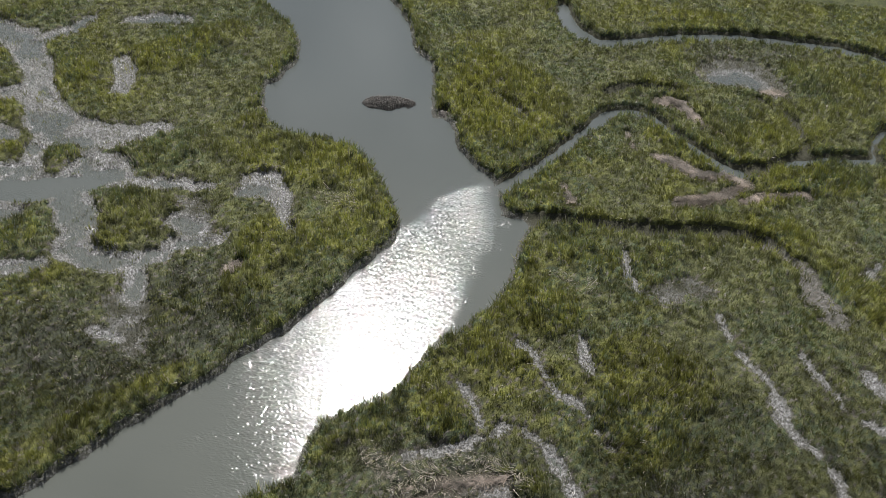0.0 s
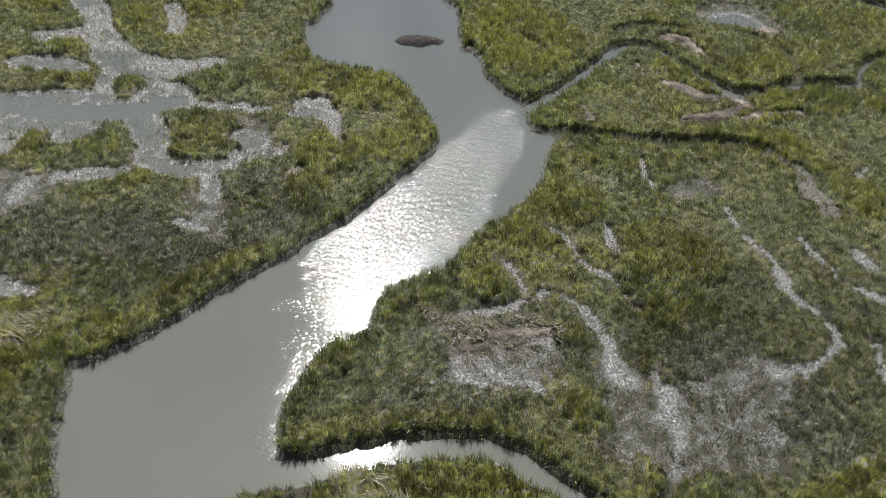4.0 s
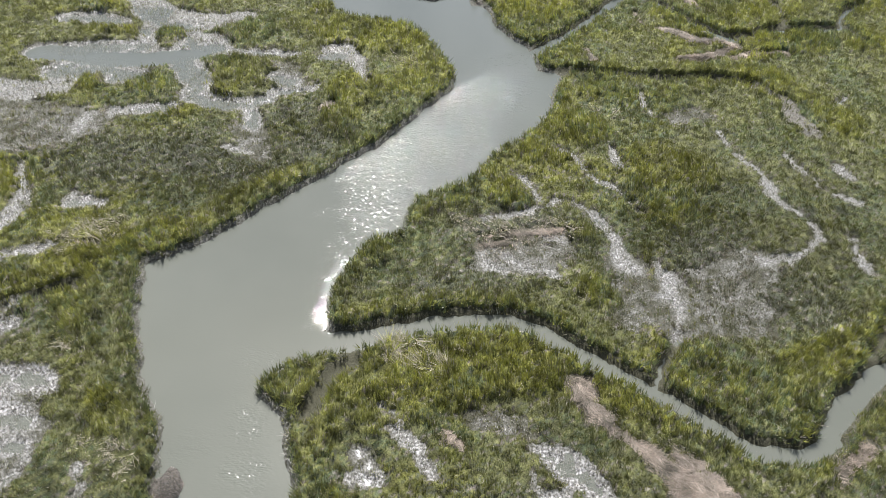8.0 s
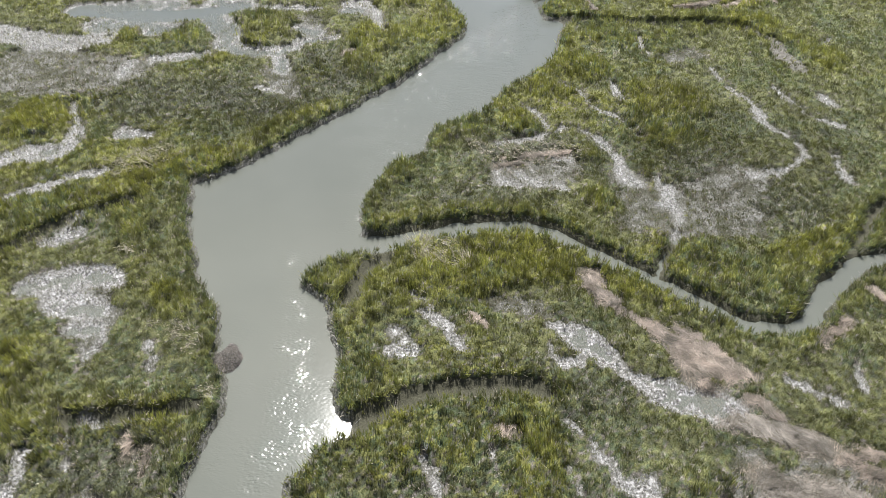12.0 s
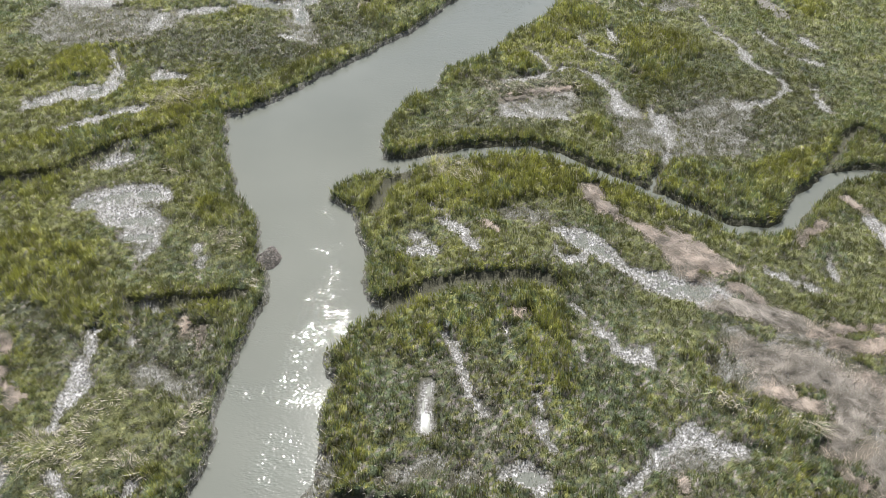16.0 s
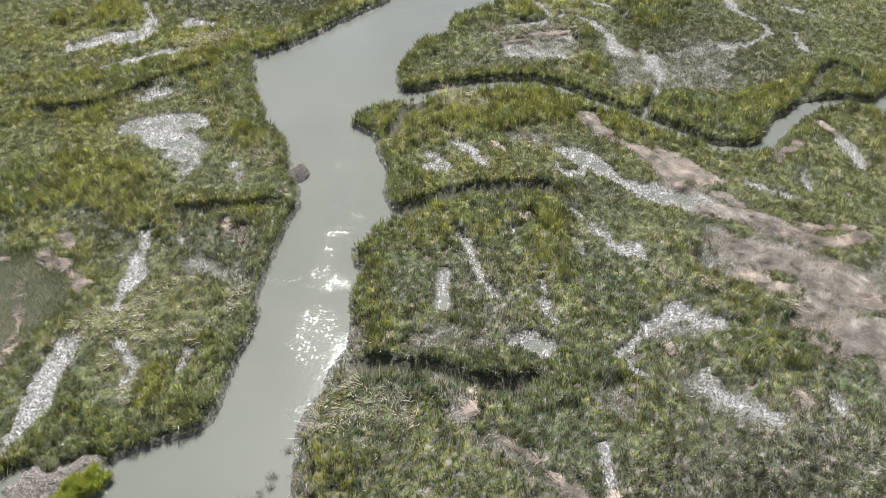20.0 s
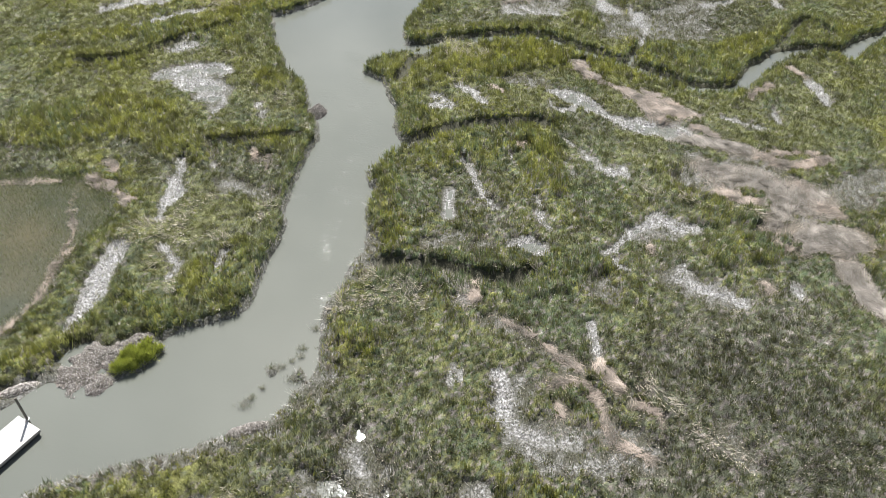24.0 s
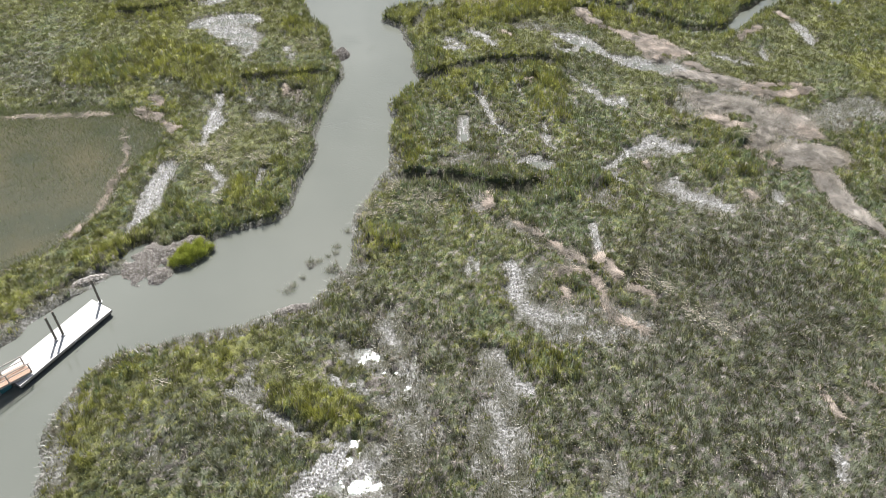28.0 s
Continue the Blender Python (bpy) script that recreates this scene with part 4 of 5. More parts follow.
ripple((3.6,72.6,1.5), (1.9,67.8,2.5), (-1.2,59.8,4.0), (-5.2,52.4,5.0), (-8.2,46.7,5.0), (-10.8,40.1,5.0), (-12.9,33.6,4.5), (-14.4,28.5,2.5))
ripple((-61.4,65.5,2.0), (-52.6,63.8,1.6), (-47.1,63.5,1.4), (-39.8,59.5,1.8))
ripple((2.4,74.4,1.5), (3.6,78.0,1.2), (1.9,85.1,1.0))
ripple((2.4,74.4,2.0), (0.9,68.0,4.2), (-1.2,62.0,5.4), (-4.4,55.7,6.4), (-8.2,48.4,7.2), (-11.3,42.1,7.2), (-13.2,36.0,5.6), (-13.9,31.3,3.6))
ripple((-15.0,30.0,1.6), (-16.4,25.6,1.5), (-16.7,21.7,1.5), (-17.9,20.2,0.9))
ripple((-22.6,15.8,0.6), (-22.1,14.8,0.5))
ripple((-20.4,17.1,0.29), (-22.2,15.1,0.36))
ripple((-22.3,12.2,0.43), (-20.6,7.2,0.86), (-19.6,2.5,1.01), (-19.3,-1.9,1.08), (-18.7,-5.8,1.15))
ripple((-24.8,7.6,0.36), (-25.1,5.7,0.29))
ripple((-23.5,16.7,0.43), (-22.3,11.7,0.65))
ripple((-20.9,8.1,0.65), (-20.4,0.5,0.86), (-20.8,-5.5,0.86), (-21.1,-10.2,0.79), (-20.4,-15.0,0.79), (-20.4,-18.3,0.94), (-18.9,-20.8,0.79), (-18.9,-23.7,0.58))
ripple((-24.8,-0.1,0.5), (-24.5,-7.7,0.36), (-24.7,-13.4,0.5), (-22.3,-17.3,0.43))
ripple((-25.0,-7.0,0.43), (-23.8,-5.6,0.36))
ripple((-25.9,-12.0,1.15), (-23.5,-13.4,0.72), (-20.9,-12.6,0.94), (-21.5,-16.3,1.15), (-21.8,-21.4,0.72))
ripple((-21.2,-27.8,0.65), (-20.7,-26.0,0.43))
ripple((-25.0,-12.3,0.58), (-20.6,-14.1,0.86), (-21.5,-19.6,0.72))
for ix, iy, ir in ISLETS:
    near = ir - np.hypot(WX - ix, 0.8 * (WY - iy))
    for kind in ("runnel", "pan_water"):
        FIELD[kind] = np.maximum(FIELD[kind], near)
WATERS = np.minimum(MAIN, FIELD["creek"])


# ---- ground, one sheet out to the horizon ----
def ease(v, lo, hi):
    s = np.clip((v - lo) / (hi - lo), 0, 1)
    return s * s * (3 - 2 * s)


WATER_Z, POND_Z = -0.16, -0.02
LUMPS = cloudy(GX, GY, 5.0, 21)
HEIGHT = 0.16 + 0.16 * (LUMPS - 0.5) + 0.05 * (lattice(GX, GY, 0.6, 23) - 0.5)
HEIGHT += 0.18 * np.exp(-((np.clip(np.minimum(WATERS, FIELD["gully"]), 0, 20) / 2.5) ** 2))
BREAK = 0.75 * (cloudy(GX, GY, 1.6, 61) - 0.5) + 0.6 * (lattice(GX, GY, 0.55, 67) - 0.5)
FIELD["runnel"] = FIELD["runnel"] + (0.85 - 0.3 * ease(GY, 40.0, 60.0)) * BREAK + 0.4 * (cloudy(GX, GY, 4.0, 63, 2) - 0.5) + 0.14 - 0.12 * ease(GY, 40.0, 60.0)
FIELD["sparse"] = FIELD["sparse"] + 2.2 * BREAK
FIELD["wrack"] = FIELD["wrack"] + 1.2 * BREAK + 1.4 * (cloudy(GX, GY, 3.2, 69, 2) - 0.49)
FIELD["pan_water"] = FIELD["pan_water"] + 0.6 * BREAK
HEIGHT -= 0.15 * (1 - ease(FIELD["runnel"], -0.5, 0.5)) + 0.08 * (1 - ease(FIELD["sparse"], -0.5, 0.8))
HEIGHT += 0.08 * (1 - ease(FIELD["wrack"], -0.6, 0.2))
PUDDLE = (1 - ease(FIELD["runnel"] + 1.7 * (lattice(GX, GY, 0.7, 64) - 0.25 - 0.18 * ease(GY, 45.0, 58.0)), -0.45, 0.0)) * ease(cloudy(GX, GY, 9.0, 65), 0.3, 0.5)
# the low flats by the last bend stand in shallow water, which shows between the stems
LOW_FLAT = np.exp(-(((GX + 17.3 - 0.12 * (GY + 50)) / 2.6) ** 2)) * ease(GY, -62.0, -57.0) * ease(-GY, 38.0, 43.0)
PUDDLE = np.maximum(PUDDLE, ease(cloudy(GX, GY, 1.3, 66, 2) + 0.1 * LOW_FLAT, 0.52, 0.78) * ease(LOW_FLAT, 0.1, 0.4))
HEIGHT = HEIGHT * (1 - PUDDLE) - 0.22 * PUDDLE
PAN = 1 - ease(FIELD["pan_water"], -0.4, 0.35)
HEIGHT = HEIGHT * (1 - PAN) - 0.24 * PAN
CUT = 1 - ease(FIELD["gully"], -0.35, 0.2)
HEIGHT = HEIGHT * (1 - CUT) - 0.10 * CUT
BED = 1 - ease(WATERS, -0.9, 0.55)
HEIGHT = HEIGHT * (1 - BED) + BED * np.clip(-0.45 + 0.25 * np.clip(WATERS, -3, 0), -1.3, 0)
HEIGHT = np.where(SHELLY < 0.3, np.minimum(HEIGHT, -0.22 + 0.9 * np.clip(SHELLY, 0, 1)), HEIGHT)
POOL = 1 - ease(PONDS, -1.6, 0.6)
HEIGHT = HEIGHT * (1 - POOL) + POOL * (-0.2 + 0.12 * LUMPS)
WET = np.maximum.reduce([1 - ease(FIELD["runnel"], -0.5, 0.7), 0.5 * (1 - ease(FIELD["sparse"], -1.0, 0.9)) * ease(lattice(GX, GY, 0.8, 95), 0.2, 0.8), 0.9 * PAN, 0.25 * (1 - ease(MAIN, 0.0, 0.9)), 0.35 * (1 - ease(FIELD["mud"] + 2.0 * BREAK, -0.3, 0.4))])
REED = np.maximum(0.65 * (1 - ease(FIELD["wrack"], -0.3, 0.3)), 0.25 * (1 - ease(FIELD["mud"] + 2.4 * BREAK, -0.3, 0.4)))


def in_view(x, y, margin=0.0):
    """The stretch of marsh along the flight line, which is all that is planted densely."""
    half = np.where(y < 32, 38 + 0.46 * (y + 58), 79) + margin
    return (np.abs(x + 12 - np.clip((y - 32) * 0.16, 0, 10)) < half) & (y > -66) & (y < 134)


def cell_of(x, y):
    return np.clip(((y - Y0) / CELL).astype(int), 0, NY - 1), np.clip(((x - X0) / CELL).astype(int), 0, NX - 1)


def link_mesh(name, verts, faces, mat, parent=None):
    """A mesh object from arrays of places and of faces with equal numbers of corners."""
    me = bpy.data.meshes.new(name)
    n, k = faces.shape
    me.vertices.add(len(verts))
    me.vertices.foreach_set("co", np.ascontiguousarray(verts, np.float32).ravel())
    me.loops.add(n * k)
    me.loops.foreach_set("vertex_index", np.ascontiguousarray(faces, np.int32).ravel())
    me.polygons.add(n)
    me.polygons.foreach_set("loop_start", np.arange(0, n * k, k, dtype=np.int32))
    me.update(calc_edges=True)
    me.materials.append(mat)
    ob = new(name, me)
    ob.parent = parent
    return ob


STEP = 2
xs, ys = GX[0, ::STEP], GY[::STEP, 0]
outer = np.array([1.0, 3, 8, 20, 50, 120, 300, 800, 2000])
xs, ys = np.concatenate([xs[0] - outer[::-1], xs, xs[-1] + outer]), np.concatenate([ys[0] - outer[::-1], ys, ys[-1] + outer])
sx, sy = np.meshgrid(xs, ys)
cj, ci = cell_of(sx, sy)
away = (sx < X0) | (sx > X1) | (sy < Y0) | (sy > Y1)
sz = np.where(away & (np.hypot(sx, sy - 30) > 300), 0.2, HEIGHT[cj, ci])
index = np.arange(sx.size).reshape(sx.shape)
quads = np.stack([index[:-1, :-1], index[:-1, 1:], index[1:, 1:], index[1:, :-1]], -1).reshape(-1, 4)
ground = link_mesh("ground", np.stack([sx, sy, sz], -1).reshape(-1, 3), quads, MUD)
ground.data.polygons.foreach_set("use_smooth", np.ones(len(quads), bool))
dry = ease(WATERS, 0.2, 0.8) * ease(PONDS, 0.2, 1.2) * ease(FIELD["runnel"], 0.0, 0.6)
turf = np.where(away, 1.0, np.where(in_view(sx, sy, -1.5), 0.0, dry[cj, ci]))
for key, values in (("turf", turf), ("wet", np.where(away, 0.0, WET[cj, ci])), ("straw", np.where(away, 0.0, REED[cj, ci]))):
    ground.data.attributes.new(key, "FLOAT", "POINT").data.foreach_set("value", values.astype(np.float32).ravel())
tagged(ground, "dark brown tidal mud with paler wet runnels between the grass", "ground", kind="structure")


wx = np.concatenate([[-240.0, -150.0], np.arange(X0 + 20, X1 - 20, 0.9), [150.0, 240.0]])
wy = np.concatenate([[-240.0, -150.0], np.arange(Y0 + 20, Y1 - 10, 0.9), [200.0, 290.0]])
wx, wy = np.meshgrid(wx, wy)
index = np.arange(wx.size).reshape(wx.shape)
quads = np.stack([index[:-1, :-1], index[:-1, 1:], index[1:, 1:], index[1:, :-1]], -1).reshape(-1, 4)
water = link_mesh("water", np.stack([wx, wy, np.full(wx.shape, WATER_Z)], -1).reshape(-1, 3), quads, WATER)
cj, ci = cell_of(wx, wy)
ruffled = ((1 - ease(FIELD["ripple"] + 3.2 * (cloudy(GX, GY, 2.2, 77) - 0.5) + 3.0 * (lattice(GX * 0.5, GY, 1.3, 78) - 0.5), -1.4, 1.4)) * (0.72 + 0.25 * ease(GY, 20.0, 50.0) + 0.25 * ease(GY, 52.0, 66.0)))[cj, ci]
ruffled = np.maximum(ruffled, 0.75 * np.where(WATERS > 0.3, np.maximum.reduce([1 - ease(FIELD["runnel"], 0.0, 1.2), 0.3 * ease(LOW_FLAT, 0.1, 0.5), 0.8 * lattice(GX, GY, 2.0, 79) * (1 - ease(FIELD["pan_water"], 0.0, 1.2))]), 0.0)[cj, ci])
water.data.attributes.new("ripple", "FLOAT", "POINT").data.foreach_set("value", ruffled.astype(np.float32).ravel())
tagged(water, "silty grey-green tidal creek water with wind ripples and sun glitter", "water", kind="structure")
centre = POND_EDGE.mean(0)
rim = np.c_[centre + (POND_EDGE - centre) * 1.03, np.full(len(POND_EDGE), POND_Z)]
fan = np.concatenate([rim, [[*centre, POND_Z]]])
pond = link_mesh("pond", fan, np.stack([np.arange(len(rim)), (np.arange(len(rim)) + 1) % len(rim), np.full(len(rim), len(rim))], -1), POND)
tagged(pond, "shallow still olive-brown pond over a mud bed", "pond", kind="structure")


# ---- grass ----
rng = np.random.default_rng(4)


def seeds(count, x0=X0, x1=X1, y0=Y0, y1=Y1):
    return rng.uniform(x0, x1, count), rng.uniform(y0, y1, count)


def sown(chance, per_metre):
    """Seeds spread over the planted marsh, as many in each cell as its chance asks for."""
    count = rng.poisson(np.clip(chance, 0, 1) * in_view(GX, GY) * per_metre * CELL * CELL)
    j, i = np.nonzero(count)
    j, i = np.repeat(j, count[j, i]), np.repeat(i, count[j, i])
    return GX[j, i] + rng.uniform(-0.5, 0.5, len(j)) * CELL, GY[j, i] + rng.uniform(-0.5, 0.5, len(j)) * CELL


def blades(name, x, y, tall, width, lean, way, colour, mat, label, category="grass", lift=0.0):
    """Leaves, each a tapering blade from the ground at x, y that leans towards way; colour has a row for each."""
    n = len(x)
    j, i = cell_of(x, y)
    z = np.maximum(HEIGHT[j, i] + lift * CANOPY[j, i], -0.5) - 0.03
    v = np.empty((n, 3, 3), np.float32)
    rise, turn = np.sqrt(np.clip(1 - lean**2, 0.002, 1)), rng.uniform(0, 2 * np.pi, n)
    dx, dy = np.cos(turn) * width / 2, np.sin(turn) * width / 2
    v[:, 0] = np.stack([x - dx, y - dy, z], -1)
    v[:, 1] = np.stack([x + dx, y + dy, z], -1)
    v[:, 2] = np.stack([x + np.cos(way) * lean * tall, y + np.sin(way) * lean * tall, z + tall * rise], -1)
    ob = link_mesh(name, v.reshape(-1, 3), np.arange(3 * n).reshape(-1, 3), mat)
    four = np.c_[np.clip(colour, 0.004, 0.78), np.ones(n)].astype(np.float32)
    ob.data.attributes.new("blade_colour", "FLOAT_COLOR", "FACE").data.foreach_set("color", four.ravel())
    return tagged(ob, label, category, kind="stuff")


def blend(a, b, s):
    return np.asarray(a) * (1 - s[:, None]) + np.asarray(b) * s[:, None]


FALL_Y, FALL_X = np.gradient(-np.minimum(WATERS, FIELD["gully"]))
GRASSY = ease(SHELLY, -0.1, 0.3) * ease(BUSH, -0.2, 0.3) * ease(WATERS, 0.0, 0.3) * ease(FIELD["gully"], -0.05, 0.2) * (0.16 + 0.84 * ease(FIELD["runnel"], -0.25, 0.3)) * ease(FIELD["wrack"], -0.2, 0.45) * (0.25 + 0.75 * ease(FIELD["mud"] + 2.6 * BREAK, -0.3, 0.5)) * ease(FIELD["pan_water"], -0.1, 0.7) * ease(PONDS, 0.0, 1.2) * (0.55 + 0.45 * ease(FIELD["runnel"] + BREAK, 0.2, 1.2))
THIN = 1 - ease(FIELD["sparse"], -1.0, 1.0)
LUSH = np.maximum(0.85 * np.exp(-((np.clip(np.minimum(WATERS, FIELD["gully"]), 0, 30) / 1.8) ** 2)), 1 - ease(FIELD["lush"] + 1.2 * BREAK, -0.45, 0.35))
DRAB = (1 - ease(FIELD["drab"], -3.0, 3.0)) * (1 - 0.8 * LUSH)
PATCHY = np.clip(0.5 + 1.5 * (cloudy(GX, GY, 5.0, 41, 4) - 0.5) + 0.8 * (lattice(GX, GY, 16.0, 43) - 0.5), 0, 1)
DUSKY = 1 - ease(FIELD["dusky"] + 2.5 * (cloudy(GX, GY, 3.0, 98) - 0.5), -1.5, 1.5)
LODGED = 1 - ease(FIELD["lodged"] + 1.2 * BREAK, -0.4, 0.3)
SAPPY = ease(cloudy(GX, GY, 6.0, 45), 0.48, 0.66)
TUFTED = 0.2 * lattice(GX, GY, 2.6, 90) + 0.4 * lattice(GX, GY, 1.2, 91) + 0.4 * lattice(GX, GY, 0.6, 92)
RUNNY = 1 - ease(FIELD["runnel"], -0.5, 1.0)
VERGE = np.exp(-((np.clip(WATERS, 0, 9) / 0.9) ** 2))
TALL = (0.46 + 0.10 * ease(GY, 35.0, 60.0) + 0.56 * LUSH + 0.26 * (PATCHY - 0.5) + 0.06 * DRAB) * (0.35 + 1.3 * TUFTED) * (1 - 0.35 * THIN) * (1 - 0.45 * RUNNY * (1 - ease(GY, 42.0, 58.0)))
# The packed lower leaves of the sward close into a rough canopy, from which the tips stand out.
CANOPY = 0.62 * TALL * ease(GRASSY / (0.55 + 0.45 * ease(FIELD["runnel"] + BREAK, 0.2, 1.2)) * (1 - 0.75 * THIN * ease(lattice(GX, GY, 0.9, 97) + 0.3 * THIN, 0.35, 0.7)), 0.30, 0.72)


def tuft_colours(x, y, j, i, r):
    """A leaf colour for each tussock: yellow-green where it is lush, olive, sea-green on the verges, grey where it is thin or wet."""
    n = len(x)
    lush_here, drab_here, patch = LUSH[j, i], DRAB[j, i], PATCHY[j, i]
    sea = ease(-y, 0.0, 14.0) * ease(x, -21.0, -15.0)
    bright = blend((0.240, 0.275, 0.062), (0.455, 0.470, 0.130), r.random(n))
    plain = blend((0.185, 0.218, 0.082), (0.350, 0.372, 0.165), r.random(n))
    olive = blend((0.140, 0.166, 0.098), (0.266, 0.297, 0.195), r.random(n))
    grey = blend((0.24, 0.22, 0.185), (0.56, 0.53, 0.48), r.random(n))
    sappy = blend((0.120, 0.175, 0.088), (0.240, 0.300, 0.155), r.random(n))
    c = blend(plain, bright, np.clip(0.85 * lush_here + 1.5 * (patch - 0.5), 0, 1))
    c = np.where((r.random(n) < 0.10 + 0.75 * drab_here)[:, None], olive, c)
    c = np.where((r.random(n) < np.maximum(0.55 * VERGE[j, i], (0.45 * SAPPY[j, i] + 0.35 * sea) * (1 - drab_here)))[:, None], sappy, c)
    c = np.where((r.random(n) < 0.05 - 0.02 * ease(y, 35.0, 60.0) + 0.40 * THIN[j, i] + 0.08 * drab_here + 0.35 * RUNNY[j, i] + 0.12 * sea)[:, None], grey, c)
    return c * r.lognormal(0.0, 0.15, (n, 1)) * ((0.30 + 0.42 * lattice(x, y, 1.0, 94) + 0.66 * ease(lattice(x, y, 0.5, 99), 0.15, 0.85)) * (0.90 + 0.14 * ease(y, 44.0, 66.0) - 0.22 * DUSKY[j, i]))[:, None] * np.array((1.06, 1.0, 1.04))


def thatch():
    """The canopy as one uneven sheet, torn wherever the grass stops."""
    r = np.random.default_rng(11)
    shape = GX.shape
    x, y = GX + r.uniform(-0.1, 0.1, shape), GY + r.uniform(-0.1, 0.1, shape)
    z = HEIGHT + CANOPY * r.uniform(0.62, 1.25, shape) - 0.05
    stands = (CANOPY > 0.05) & in_view(GX, GY)
    full = stands[:-1, :-1] & stands[:-1, 1:] & stands[1:, 1:] & stands[1:, :-1]
    index = np.arange(GX.size).reshape(shape)
    quads = np.stack([index[:-1, :-1][full], index[:-1, 1:][full], index[1:, 1:][full], index[1:, :-1][full]], -1)
    used = np.zeros(GX.size, bool)
    used[quads.ravel()] = True
    # the torn rim hangs down to the mud
    inner = np.zeros(shape, bool)
    inner[1:-1, 1:-1] = full[:-1, :-1] & full[:-1, 1:] & full[1:, 1:] & full[1:, :-1]
    z = np.where(inner, z, HEIGHT - 0.02)
    renumber = np.cumsum(used) - 1
    x, y, z = x.ravel()[used], y.ravel()[used], z.ravel()[used]
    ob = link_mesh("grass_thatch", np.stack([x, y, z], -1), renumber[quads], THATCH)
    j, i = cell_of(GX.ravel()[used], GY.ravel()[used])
    # 0.62 paints the shade of the gaps under the tips into the leaves
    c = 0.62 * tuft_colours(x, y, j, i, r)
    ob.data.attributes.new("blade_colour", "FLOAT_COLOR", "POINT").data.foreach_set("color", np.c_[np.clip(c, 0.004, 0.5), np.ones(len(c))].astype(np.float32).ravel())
    tagged(ob, "packed lower leaves of the green and olive cordgrass", "grass", kind="stuff")


thatch()


def meadow(name, per_metre, leaves, y0, y1, width, label, spread=0.2, beyond=False):
    """Small tussocks of upright leaves, whose height and colour wander over the marsh."""
    x0, x1 = (-210.0, 210.0) if beyond else (X0, X1)
    count = int(per_metre * (x1 - x0) * (y1 - y0))
    x, y = seeds(count, x0, x1, y0, y1)
    j, i = cell_of(x, y)
    ok = (in_view(x, y) != beyond) & (rng.random(count) < GRASSY[j, i] * (1 - 0.45 * THIN[j, i]) * (0.62 + 0.48 * ease(TUFTED[j, i], 0.28, 0.55)))
    x, y, j, i = x[ok], y[ok], j[ok], i[ok]
    n = len(x)
    drab_here = DRAB[j, i]
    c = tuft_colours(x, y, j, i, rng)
    tall = TALL[j, i] * rng.lognormal(0, 0.12, n)
    k = np.repeat(np.arange(n), leaves)
    m = len(k)
    wind = 2 * np.pi * lattice(x, y, 2.5, 93)
    bx, by = x[k] + rng.normal(0, spread, m), y[k] + rng.normal(0, spread, m)
    lean = np.clip(rng.normal(0.22, 0.13, m) + 0.12 * drab_here[k], 0.02, 0.85)
    way = wind[k] + rng.normal(0, 1.0, m)
    verge = (rng.random(m) < 0.8 * np.exp(-((np.clip(np.minimum(WATERS, FIELD["gully"])[j, i], 0, 9) / 0.6) ** 2))[k])
    way = np.where(verge, np.arctan2(FALL_Y[j, i], FALL_X[j, i])[k] + rng.normal(0, 0.45, m), way)
    lean = np.where(verge, rng.uniform(0.2, 0.8, m), lean)
    tone = c[k] * rng.lognormal(0.02, 0.15, (m, 1))
    fallen = rng.random(m) < 0.025 + 0.03 * drab_here[k]
    swept = rng.random(m) < 0.55 * LODGED[j, i][k]
    lean = np.where(fallen | swept, rng.uniform(0.75, 0.95, m), lean)
    way = np.where(swept, 9.0 * cloudy(x, y, 2.0, 96, 2)[k] + rng.normal(0, 0.35, m), way)
    reach = np.where(swept, 2.0, 1.0)
    fallen |= swept & (rng.random(m) < 0.6)
    straw = blend((0.30, 0.265, 0.21), (0.60, 0.545, 0.47), rng.random(m))
    tone = np.where(fallen[:, None], straw, tone)
    return blades(name, bx, by, tall[k] * reach * rng.uniform(0.42, 0.85, m), width * (1 + 0.3 * drab_here[k]) * rng.uniform(0.65, 1.3, m), lean, way, tone, GRASS, label, lift=0.72)


meadow("cordgrass", 14.6, 8, Y0, 40.0, 0.068, "dense green and olive cordgrass standing on tidal mud", 0.13)
meadow("cordgrass", 9.8, 6, 40.0, Y1, 0.088, "dense yellow-green cordgrass on the far marsh", 0.16)
meadow("cordgrass", 0.14, 6, -200.0, 260.0, 0.35, "rough cordgrass beyond the creeks", 0.9, True)

# Pale stems that stand thinly in the wet runnels, in the pans and in the shallows.
shallow = 0.7 * (1 - ease(np.abs(WATERS - 0.15), 0.1, 0.6)) * np.maximum(ease(cloudy(GX, GY, 4.0, 71), 0.42, 0.6), ease(-GY, 18.0, 26.0) * ease(GX, -44.0, -38.0))
thin = np.maximum(np.maximum(0.85 * (1 - ease(FIELD["runnel"], -0.3, 0.7)), 0.6 * THIN) * ease(WATERS, 0.0, 0.4), shallow) * (0.6 + 0.4 * ease(FIELD["pan_water"], -0.7, 0.2)) * ease(PONDS, 0, 0.8)
x, y = sown(thin, 62.0)
j, i = cell_of(x, y)
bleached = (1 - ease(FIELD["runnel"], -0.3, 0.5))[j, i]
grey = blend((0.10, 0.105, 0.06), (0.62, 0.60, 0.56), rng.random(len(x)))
# near-white stems: bleaching, plus the runnels' wet sparkle put into the colour
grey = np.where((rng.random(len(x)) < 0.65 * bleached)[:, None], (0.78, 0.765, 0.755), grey)
